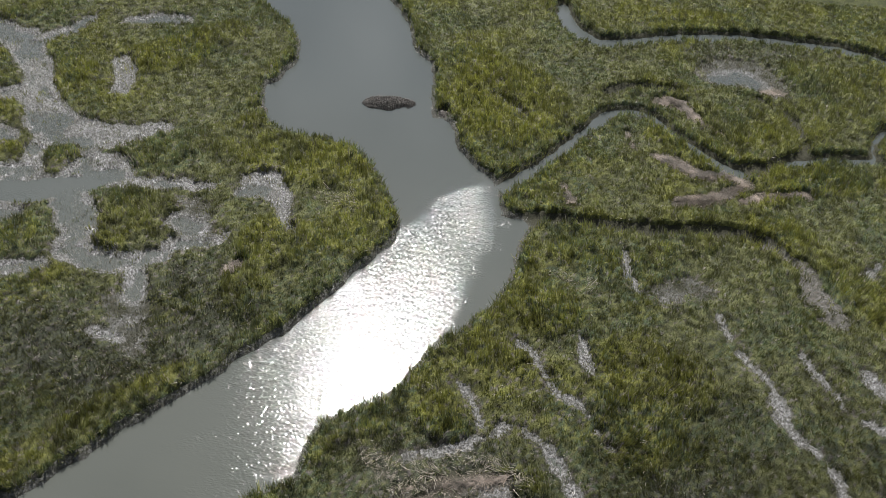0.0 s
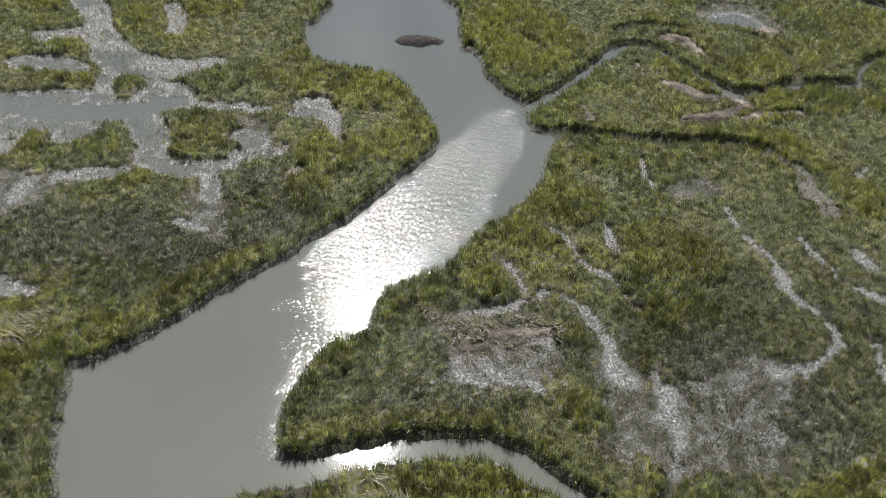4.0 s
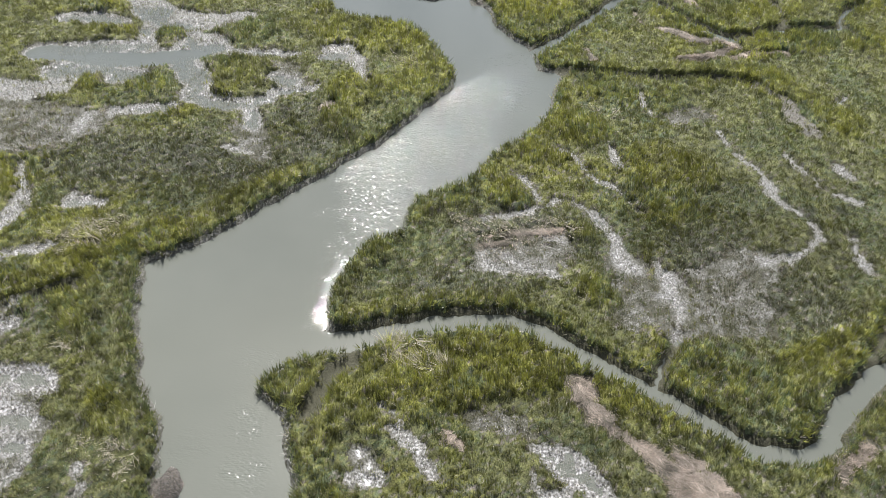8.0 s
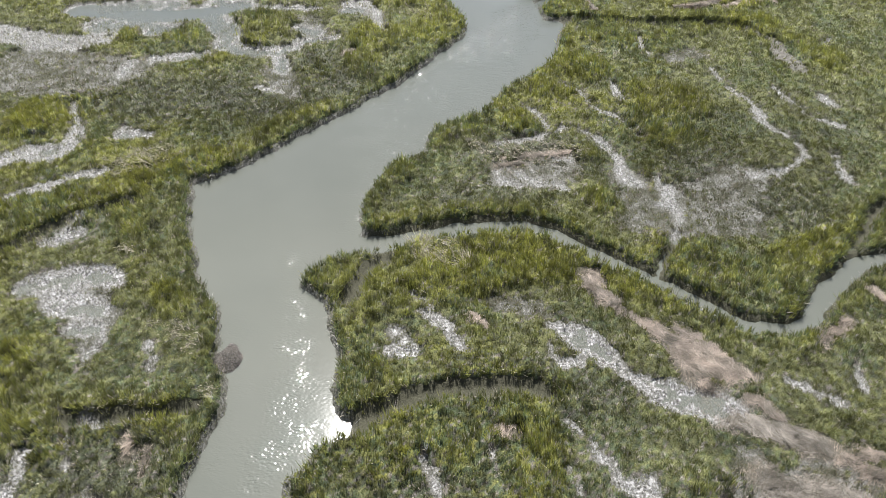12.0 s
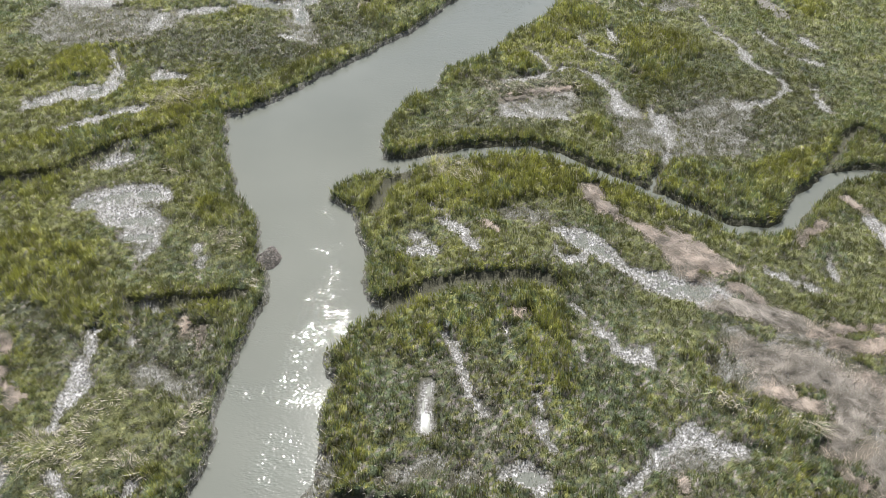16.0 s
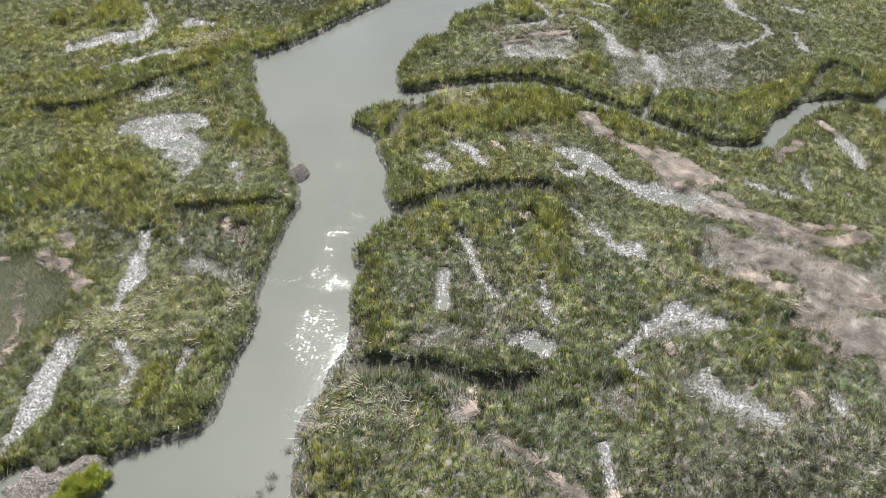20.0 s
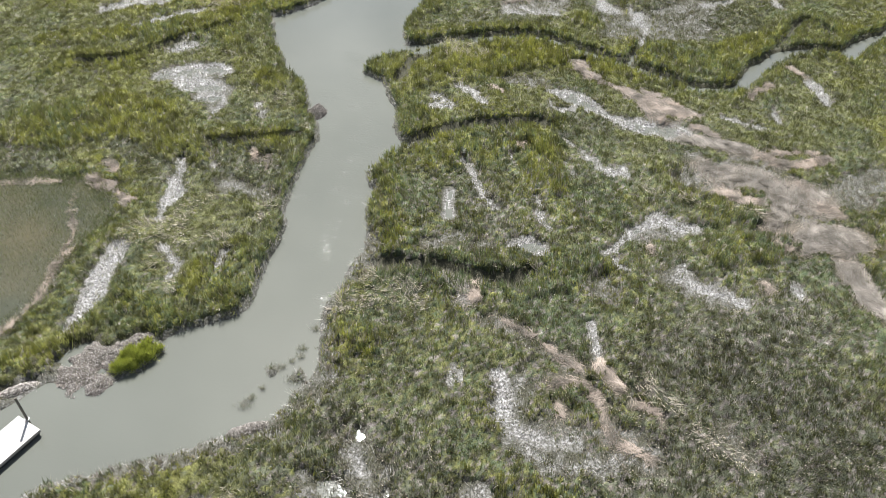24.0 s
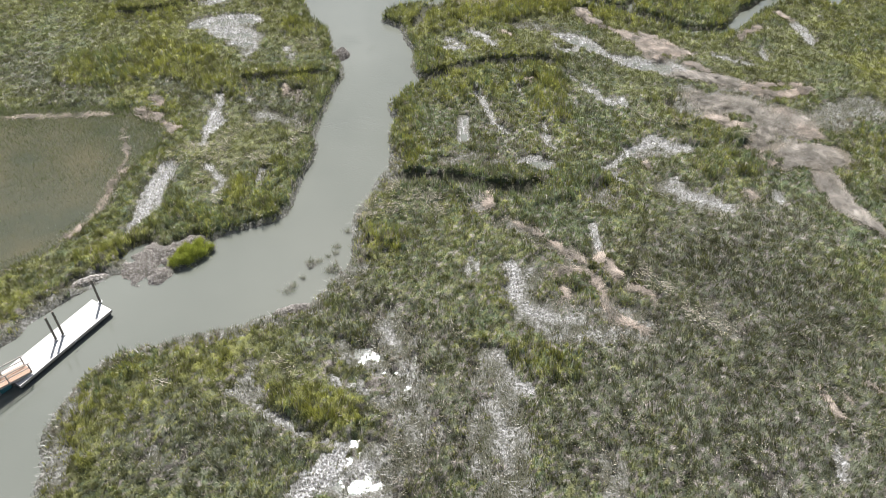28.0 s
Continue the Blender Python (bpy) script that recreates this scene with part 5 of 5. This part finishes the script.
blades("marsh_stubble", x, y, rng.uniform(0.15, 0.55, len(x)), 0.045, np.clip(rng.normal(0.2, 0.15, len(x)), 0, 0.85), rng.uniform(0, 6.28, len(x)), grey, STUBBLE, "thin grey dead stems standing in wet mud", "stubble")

# Flattened grey stems, combed one way by the tide, on the broad pans and bare mud.
flat = np.maximum.reduce([0.9 * (1 - ease(FIELD["runnel"], -1.2, -0.2)), 0.45 * (1 - ease(FIELD["runnel"], -0.5, 0.5)), 0.40 * THIN, 0.6 * (1 - ease(FIELD["mud"] + 2.4 * BREAK, -0.4, 0.6)), 0.55 * (1 - ease(FIELD["wrack"], -0.2, 2.0)), 0.8 * (1 - ease(np.abs(MAIN - 0.45), 0.2, 0.8)) * ease(cloudy(GX, GY, 6.0, 75), 0.46, 0.60)]) * ease(WATERS, -0.1, 0.2) * ease(PONDS, 0, 0.8) * ease(FIELD["pan_water"], -0.2, 0.4)
x, y = sown(flat, 32.0)
j, i = cell_of(x, y)
n = len(x)
way = 2 * np.pi * lattice(x, y, 4.0, 73) + rng.normal(0, 0.35, n)
grey = blend((0.11, 0.11, 0.09), (0.54, 0.52, 0.50), rng.random(n) ** 1.3)
rosy = blend((0.20, 0.16, 0.125), (0.50, 0.42, 0.36), rng.random(n))
drift = rng.random(n) < np.maximum(1 - ease(FIELD["wrack"], -0.2, 2.0), 0.3 * (1 - ease(FIELD["mud"], -0.4, 0.8)))[j, i]
blades("lodged_grass", x, y, rng.uniform(0.4, 1.0, n), 0.05, np.clip(rng.normal(0.965, 0.03, n), 0.8, 0.998), way, np.where(drift[:, None], rosy, grey), STUBBLE, "flattened grey marsh stems combed flat by the tide", "dead grass")

# Fine stems that rise out of the pond.
j, i = np.nonzero((PONDS < 0.6) & (GX > -76) & (GX < -40) & (GY > -46) & (GY < -8))
chance = 0.95 * ease(GY, -30.0, -19.0) * (0.3 + 0.9 * cloudy(GX, GY, 4.0, 81)) * (0.5 + 0.5 * ease(GX, -62.0, -48.0) + 0.8 * ease(GY, -16.0, -12.0)) + 0.6 * (PONDS > -1.2) * lattice(GX, GY, 1.5, 83) + 0.05
count = rng.poisson(np.clip(chance, 0, 1)[j, i] * 130.0 * CELL * CELL)
j, i = np.repeat(j, count), np.repeat(i, count)
x, y = GX[j, i] + rng.uniform(-0.5, 0.5, len(j)) * CELL, GY[j, i] + rng.uniform(-0.5, 0.5, len(j)) * CELL
reedy = blend((0.085, 0.115, 0.048), (0.24, 0.27, 0.13), rng.random(len(x)))
reedy = np.where((rng.random(len(x)) < 0.22 * ease(x, -64.0, -48.0) * ease(-y, 12.0, 18.0))[:, None], (0.52, 0.53, 0.50), reedy)
blades("pond_sedge", x, y, rng.uniform(0.25, 0.45, len(x)), 0.05, np.clip(rng.normal(0.3, 0.2, len(x)), 0, 0.85), rng.uniform(0, 6.28, len(x)), reedy, GRASS, "thin dark sedge growing up through shallow pond water", "sedge")


# ---- drifted reed ----
def reed_mat(line, seed, tone=1.0):
    """A mat of dead stems, combed along the line on which the tide left it."""
    r = np.random.default_rng(seed)
    line = np.array(line, float)
    if len(line) == 1:
        line = np.concatenate([line, line + [[0.6, 0.2, 0.0]]])
    lengths = np.hypot(*np.diff(line[:, :2], axis=0).T)
    area = float((2 * lengths * (line[:-1, 2] + line[1:, 2]) / 2).sum())
    n = int(np.clip(area * 150, 120, 7000))
    k = r.choice(len(lengths), n, p=lengths * (line[:-1, 2] + 0.1) / (lengths * (line[:-1, 2] + 0.1)).sum())
    s = r.random(n)
    mid = line[k] * (1 - s[:, None]) + line[k + 1] * s[:, None]
    off = np.clip(r.normal(0, 0.6, n), -1.5, 1.5) * mid[:, 2]
    way = np.arctan2(*(line[k + 1] - line[k])[:, 1::-1].T)
    x, y = mid[:, 0] - np.sin(way) * off, mid[:, 1] + np.cos(way) * off
    way = way + r.normal(0, 0.32, n) + 3.0 * (cloudy(x, y, 2.2, seed, 2) - 0.5) + 3.4 * (lattice(x, y, 0.7, seed + 31) - 0.5)
    jj, ii = cell_of(x, y)
    lies = (FIELD["wrack"][jj, ii] < 0.3) | (r.random(n) < 0.12)
    x, y, way, n = x[lies], y[lies], way[lies], int(lies.sum())
    half, wide = r.uniform(0.15, 0.6, n), r.uniform(0.006, 0.015, n)
    jj, ii = cell_of(x, y)
    z = HEIGHT[jj, ii] + r.uniform(0.02, 0.14, n) + 0.45 * np.clip(lattice(x, y, 0.8, seed + 33) - 0.45, 0, 1)
    tip = r.normal(0, 0.06, n)
    cx, cy, px, py = np.cos(way) * half, np.sin(way) * half, -np.sin(way) * wide, np.cos(way) * wide
    v = np.stack([np.stack([x - cx - px, y - cy - py, z - tip], -1), np.stack([x + cx - px, y + cy - py, z + tip], -1),
        np.stack([x + cx + px, y + cy + py, z + tip + wide * 0.5], -1), np.stack([x - cx + px, y - cy + py, z - tip + wide * 0.5], -1)], 1)
    home = tagged(new("reed_wrack"), "pinkish-tan mat of dead reed stems drifted onto the marsh" if tone > 0.9 else "weathered grey-brown tangle of dead reed stems on the marsh", "wrack", "drifted reed mats")
    home.location = (*line[len(line) // 2, :2], 0.1)
    heart = np.array(home.location)
    ob = link_mesh("loose_stem", v.reshape(-1, 3) - heart, np.arange(4 * n).reshape(-1, 4), STRAW, home)
    tagged(ob, "loose bleached reed stems", kind="stuff")
    mix = np.clip(r.random(n) * 0.75 + 1.5 * (cloudy(x, y, 1.4, seed + 5, 2) - 0.5) + 0.08, 0, 1)[:, None]
    c = np.array((0.09, 0.078, 0.062)) * (1 - mix) + np.array((0.55, 0.45, 0.38) if tone > 0.9 else (0.42, 0.375, 0.33)) * mix * (0.45 + 0.85 * lattice(x, y, 0.55, seed + 35))[:, None]
    ob.data.attributes.new("blade_colour", "FLOAT_COLOR", "FACE").data.foreach_set("color", np.c_[np.clip(c, 0.05, 0.62), np.ones(n)].astype(np.float32).ravel())
    # the matted layer under the loose stems
    if line[:, 2].max() < 0.4:
        return home
    rings = []
    for p, (a, w) in enumerate(zip(line[:, :2], line[:, 2])):
        d = line[min(p + 1, len(line) - 1), :2] - line[max(p - 1, 0), :2]
        d = d / max(np.hypot(*d), 1e-6)
        for s in (-1.0, -0.6, -0.2, 0.2, 0.6, 1.0):
            q = a + np.array((-d[1], d[0])) * s * w * 0.6
            jj, ii = cell_of(q[:1], q[1:])
            rings.append((*q, HEIGHT[jj[0], ii[0]] + (0.07 + 0.05 * math.sin(9 * q[0] + 7 * q[1])) * (1 - s * s) - 0.02))
    idx = np.arange(len(rings)).reshape(-1, 6)
    quads = np.stack([idx[:-1, :-1], idx[:-1, 1:], idx[1:, 1:], idx[1:, :-1]], -1).reshape(-1, 4)
    middle = np.array(rings)[quads].mean(1)
    quads = quads[FIELD["wrack"][cell_of(middle[:, 0], middle[:, 1])] < -0.55]
    if len(quads):
        tagged(link_mesh("matted_layer", np.array(rings) - heart, quads, REED_MAT if tone > 0.9 else OLD_MAT, home), "flattened tan reed mat" if tone > 0.9 else "flattened grey reed mat", kind="stuff")
    return home


for k, line in enumerate(WRACK_LINES):
    # the broad old mats have gone grey
    old = line[:, 2].max() > 0.9 and line[:, 1].mean() < -1
    reed_mat(line, 100 + k, 0.7 if old else 1.0)


# ---- helpers for things ----
def thing(name, x, y, z, turn, label, category, group=""):
    ob = new(name)
    ob.matrix_world = pose(x, y, z, 0, 0, turn)
    return tagged(ob, label, category, group)


def part(name, bm, mat, parent, label=""):
    me = bpy.data.meshes.new(name)
    bm.to_mesh(me)
    bm.free()
    me.materials.append(mat)
    ob = new(name, me)
    ob.parent = parent
    return tagged(ob, label)


def box(w, d, h, at=(0, 0, 0), turn=None, bevel=0.0):
    bm = bmesh.new()
    bmesh.ops.create_cube(bm, size=1.0, matrix=Matrix.Translation(at) @ (turn or Matrix()) @ Matrix.Diagonal((w, d, h, 1)))
    if bevel:
        bmesh.ops.bevel(bm, geom=bm.edges[:], offset=bevel, segments=1, affect="EDGES")
    return bm


def pole(r0, r1, h, at=(0, 0, 0), sides=14, rings=6, wobble=0.0):
    bm = bmesh.new()
    loops = []
    for k in range(rings + 1):
        s = k / rings
        r = r0 + (r1 - r0) * s
        loops.append([bm.verts.new((at[0] + r * (1 + wobble * math.sin(7 * a + 5 * s)) * math.cos(a), at[1] + r * (1 + wobble * math.cos(5 * a + 9 * s)) * math.sin(a), at[2] + h * s))
            for a in (2 * math.pi * q / sides for q in range(sides))])
    for a, b in zip(loops[:-1], loops[1:]):
        for q in range(sides):
            bm.faces.new((a[q], a[(q + 1) % sides], b[(q + 1) % sides], b[q]))
    bm.faces.new(loops[0][::-1])
    bm.faces.new(loops[-1])
    return bm


# ---- dock ----
DOCK_TURN = math.degrees(math.atan2(8.1, 4.6))
dock = thing("floating_dock", -44.35, -45.45, WATER_Z, DOCK_TURN, "bleached white plank floating dock moored to timber pilings", "dock")
DL, DW = 9.5, 2.4
part("float", box(DL - 0.2, DW - 0.25, 0.42, (0, 0, 0.13), bevel=0.04), FLOAT, dock, "black plastic float")
for side in (-1, 1):
    part("side_beam", box(DL, 0.06, 0.26, (0, side * (DW / 2 - 0.03), 0.44), bevel=0.01), FRAME_WOOD, dock, "grey timber side beam")
    part("end_beam", box(0.06, DW - 0.13, 0.26, (side * (DL / 2 - 0.03), 0, 0.44), bevel=0.01), FRAME_WOOD, dock, "grey timber end beam")
plank_mesh = None
for k in range(64):
    at = -DL / 2 + (k + 0.5) * DL / 64
    if plank_mesh is None:
        ob = part("plank", box(DL / 64 - 0.013, DW + 0.04, 0.04, bevel=0.006), DECK, dock)
        plank_mesh = ob.data
    else:
        ob = new("plank", plank_mesh)
        ob.parent = dock
    ob.location = (at, 0, 0.595)

bush = thing("marsh_bush", -35.8, -34.5, 0.0, 0, "bright green bushy marsh plant growing beside the oyster bank", "bush")
part("stem_base", box(1.6, 0.9, 0.3, (0, 0, -0.05), Matrix.Rotation(radians(45), 4, "Z"), 0.12), REEF_MUD, bush, "muddy root mound")
n_leaf = 9000
n_clump = 60
angle, far = rng.uniform(0, 6.283, n_clump), np.sqrt(rng.random(n_clump))
u, v = np.cos(angle) * far * 2.1, np.sin(angle) * far * 1.05
cx, cy = (u - v) * 0.707, (u + v) * 0.707
crown = rng.uniform(0.6, 1.6, n_clump) * (1.1 - 0.35 * far)
k = rng.integers(0, n_clump, n_leaf)
yaw, out = rng.uniform(0, 6.283, n_leaf), np.abs(rng.normal(0, 0.22, n_leaf))
lx, ly = cx[k] + np.cos(yaw) * out, cy[k] + np.sin(yaw) * out
tip = crown[k] * rng.uniform(0.45, 1.2, n_leaf) * np.exp(-((out / 0.5) ** 2))
yaw = yaw + rng.normal(0, 0.6, n_leaf)
flare = rng.uniform(0.05, 0.35, n_leaf)
spin = rng.uniform(0, 6.283, n_leaf)
ex, ey = np.cos(spin) * 0.03, np.sin(spin) * 0.03
lz = tip * rng.uniform(0.0, 0.7, n_leaf)
tri = np.stack([np.stack([lx - ex, ly - ey, lz], -1), np.stack([lx + ex, ly + ey, lz], -1), np.stack([lx + np.cos(yaw) * flare, ly + np.sin(yaw) * flare, tip], -1)], 1)
leaves_ob = link_mesh("foliage", tri.reshape(-1, 3), np.arange(3 * n_leaf).reshape(-1, 3), GRASS, bush)
tint = blend((0.20, 0.25, 0.05), (0.52, 0.54, 0.12), rng.random(n_leaf))
leaves_ob.data.attributes.new("blade_colour", "FLOAT_COLOR", "FACE").data.foreach_set("color", np.c_[tint, np.ones(n_leaf)].astype(np.float32).ravel())
for k in range(14):
    a = k * 2.4
    part("stem", pole(0.02, 0.01, 0.8, (0.28 * math.cos(a) * (k % 4), 0.28 * math.sin(a) * (k % 4), 0.0), 5, 1), PILE, bush)

# Tufts of drowned twigs in the shallows off the lower bank.
for k, (tx, ty, spread) in enumerate(((-24.5, -35.3, 0.5), (-23.8, -35.0, 0.35), (-22.6, -36.3, 0.75), (-22.3, -33.0, 0.4), (-22.4, -33.9, 0.35), (-21.5, -30.8, 0.45), (-26.1, -38.9, 0.6), (-25.7, -38.2, 0.4), (-25.0, -37.2, 0.25), (-23.0, -34.4, 0.25))):
    n = int(260 * spread)
    x, y = rng.normal(0, 0.5 * spread, n), rng.normal(0, 0.32 * spread, n)
    high, yaw, lean = rng.uniform(0.15, 0.6, n), rng.uniform(0, 6.283, n), rng.uniform(0.1, 0.45, n)
    spin = rng.uniform(0, 6.283, n)
    ex, ey = np.cos(spin) * 0.018, np.sin(spin) * 0.018
    tri = np.stack([np.stack([x - ex, y - ey, np.full(n, -0.1)], -1), np.stack([x + ex, y + ey, np.full(n, -0.1)], -1), np.stack([x + np.cos(yaw) * lean, y + np.sin(yaw) * lean, high], -1)], 1)
    home = thing("twig_tuft", tx, ty, WATER_Z, 0, "sparse grey twigs standing out of the creek shallows", "twigs", "drowned twig tufts")
    tuft = link_mesh("twig", tri.reshape(-1, 3), np.arange(3 * n).reshape(-1, 3), STUBBLE, home)
    tint = np.where((rng.random(n) < 0.3)[:, None], (0.17, 0.19, 0.10), blend((0.22, 0.21, 0.18), (0.70, 0.67, 0.62), rng.random(n)))
    tuft.data.attributes.new("blade_colour", "FLOAT_COLOR", "FACE").data.foreach_set("color", np.c_[tint, np.ones(n)].astype(np.float32).ravel())
    tagged(tuft, "thin pale twigs", kind="stuff")

for px, py, top in ((-42.2, -41.1, 3.25), (-44.1, -44.85, 3.4), (-44.5, -45.4, 3.25)):
    pile = thing("dock_piling", px, py, -1.4, 0, "dark weathered round timber piling beside the floating dock", "piling", "dock pilings")
    part("shaft", pole(0.11, 0.095, top + 1.4, wobble=0.03), PILE, pile)
    part("collar", pole(0.19, 0.19, 0.08, (0, 0, 1.4 + 0.53), 16, 1), METAL, pile, "steel pile hoop")


# ---- gangway ----
RAMP = math.degrees(math.atan2(-0.78, -0.62))
gangway = thing("gangway", -45.55, -48.55, 0.62, RAMP, "sloping timber gangway with handrails resting on the floating dock", "gangway")
tilt = Matrix.Rotation(radians(-9), 4, "Y")
for side in (-0.55, 0.55):
    part("stringer", box(6.0, 0.07, 0.2, tilt @ Vector((3.0, side, 0.02)), tilt, 0.008), FRAME_WOOD, gangway, "grey timber stringer")
    part("handrail", box(6.1, 0.07, 0.09, tilt @ Vector((3.0, side, 1.05)), tilt, 0.012), FRAME_WOOD, gangway, "weathered grey handrail")
    part("mid_rail", box(6.0, 0.04, 0.09, tilt @ Vector((3.0, side, 0.6)), tilt, 0.008), FRAME_WOOD, gangway, "weathered grey mid rail")
    for at in (0.1, 1.9, 3.9, 5.8):
        part("post", box(0.09, 0.09, 1.1, tilt @ Vector((at, side, 0.53)), None, 0.008), FRAME_WOOD, gangway, "square timber post")
for k in range(42):
    part("tread", box(0.135, 1.2, 0.035, tilt @ Vector((0.07 + k * 0.1428, 0, 0.14)), tilt), RAMP_WOOD, gangway)

drum = thing("float_drum", -47.35, -50.15, WATER_Z, RAMP, "teal plastic float drum in the water under the gangway", "float")
part("shell", box(1.5, 0.8, 0.75, (0, 0, 0.2), bevel=0.12), TEAL, drum)
part("strap", box(0.06, 0.83, 0.78, (0.3, 0, 0.2), bevel=0.12), METAL, drum, "steel strap")
cleat = thing("dock_cleat", -42.75, -45.6, 0.5, DOCK_TURN, "small pale cleat bolted to the dock edge", "cleat")
part("base", box(0.16, 0.07, 0.03, (0, 0, 0.015), bevel=0.008), METAL, cleat)
part("horn", box(0.28, 0.05, 0.05, (0, 0, 0.07), bevel=0.015), METAL, cleat)


# ---- oyster reefs ----
def shells(name, x, y, z, size, seed, parent=None, tone=1.0):
    """Loose oyster shells, each a thin pointed valve at its own tilt."""
    r = np.random.default_rng(seed)
    n = len(x)
    base = np.array([(1, 0, 0), (0.15, 0.42, 0.04), (-0.8, 0.1, 0), (0.1, -0.45, 0.04), (0, 0, 0.2), (0, 0, -0.1)], float)
    a, b, c = r.uniform(0, 6.28, n), r.normal(0, 0.55, n), r.normal(0, 0.55, n)
    ca, sa, cb, sb, cc, sc = np.cos(a), np.sin(a), np.cos(b), np.sin(b), np.cos(c), np.sin(c)
    turn = np.stack([np.stack([ca * cb, ca * sb * sc - sa * cc, ca * sb * cc + sa * sc], -1), np.stack([sa * cb, sa * sb * sc + ca * cc, sa * sb * cc - ca * sc], -1), np.stack([-sb, cb * sc, cb * cc], -1)], 1)
    v = np.einsum("nij,kj->nki", turn, base) * (size * r.uniform(0.6, 1.3, n))[:, None, None] + np.stack([x, y, z], -1)[:, None]
    tri = np.array([(0, 1, 4), (1, 2, 4), (2, 3, 4), (3, 0, 4), (1, 0, 5), (2, 1, 5), (3, 2, 5), (0, 3, 5)])
    ob = link_mesh(name, v.reshape(-1, 3), (np.arange(n)[:, None, None] * 6 + tri).reshape(-1, 3), SHELL, parent)
    grey = np.array((0.15, 0.132, 0.118)) + r.random((n, 1)) ** 1.6 * np.array((0.42, 0.395, 0.37))
    four = np.repeat(np.c_[grey * tone * np.array((1.0, 0.97 + 0.03 * tone, 0.94 + 0.06 * tone)), np.ones(n)], 8, 0).astype(np.float32)
    ob.data.attributes.new("blade_colour", "FLOAT_COLOR", "FACE").data.foreach_set("color", four.ravel())
    return tagged(ob, "grey and white oyster shells", kind="stuff")


def reef(x, y, rx, ry, turn, high, count, size, seed, label, tone=1.0, uneven=3.4):
    """A mound of mud under a crust of shells."""
    r = np.random.default_rng(seed)
    home = thing("oyster_reef", x, y, WATER_Z, turn, label, "oyster reef", "oyster reefs")

    def top(u, v):
        ragged = np.clip(0.85 + uneven * (cloudy(u * rx + x, v * ry + y, 1.5, seed) - 0.5), 0.12, 2)
        return high * np.clip(1 - (u * u + v * v) ** 1.2 / ragged, -0.6, 1) * (0.7 + 0.6 * lattice(u * rx, v * ry, 0.5, seed + 3))

    g = np.linspace(-1.25, 1.25, 36)
    u, v = np.meshgrid(g, g)
    idx = np.arange(u.size).reshape(u.shape)
    link_mesh("mound", np.stack([u * rx, v * ry, top(u, v) - 0.04], -1).reshape(-1, 3), np.stack([idx[:-1, :-1], idx[:-1, 1:], idx[1:, 1:], idx[1:, :-1]], -1).reshape(-1, 4), REEF_MUD, home)
    su, sv = r.uniform(-1.1, 1.1, count), r.uniform(-1.1, 1.1, count)
    h = top(su, sv)
    ok = h > -0.03 * r.random(count)
    shells("shell", su[ok] * rx, sv[ok] * ry, h[ok] + 0.02, size, seed + 9, home, tone)


REEF_LABELS = ["dark oyster reef standing clear in the middle of the creek", "small grey oyster clump against the creek bank", "broad grey-white oyster bank at the foot of the grass",
    "low grey oyster spur running into the creek", "grey oyster bank between green bush and marsh grass", "strip of bleached white oyster shells along the bank", "strip of pale oyster shells below the grass", "small white oyster clump on the creek bank", "small white oyster clump on the creek bank"]
for k, ((rx0, ry0, ra, rb, turned, high, count), words) in enumerate(zip(REEFS, REEF_LABELS)):
    reef(rx0, ry0, ra * 1.1, rb * 1.1, turned, high, int(count * 1.4), 0.17 if k == 0 else 0.105, 501 + k, words, 0.30 if k == 0 else 0.5 if k == 1 else 1.5 if k == 5 else 0.85, 1.2 if k == 0 else 3.0)
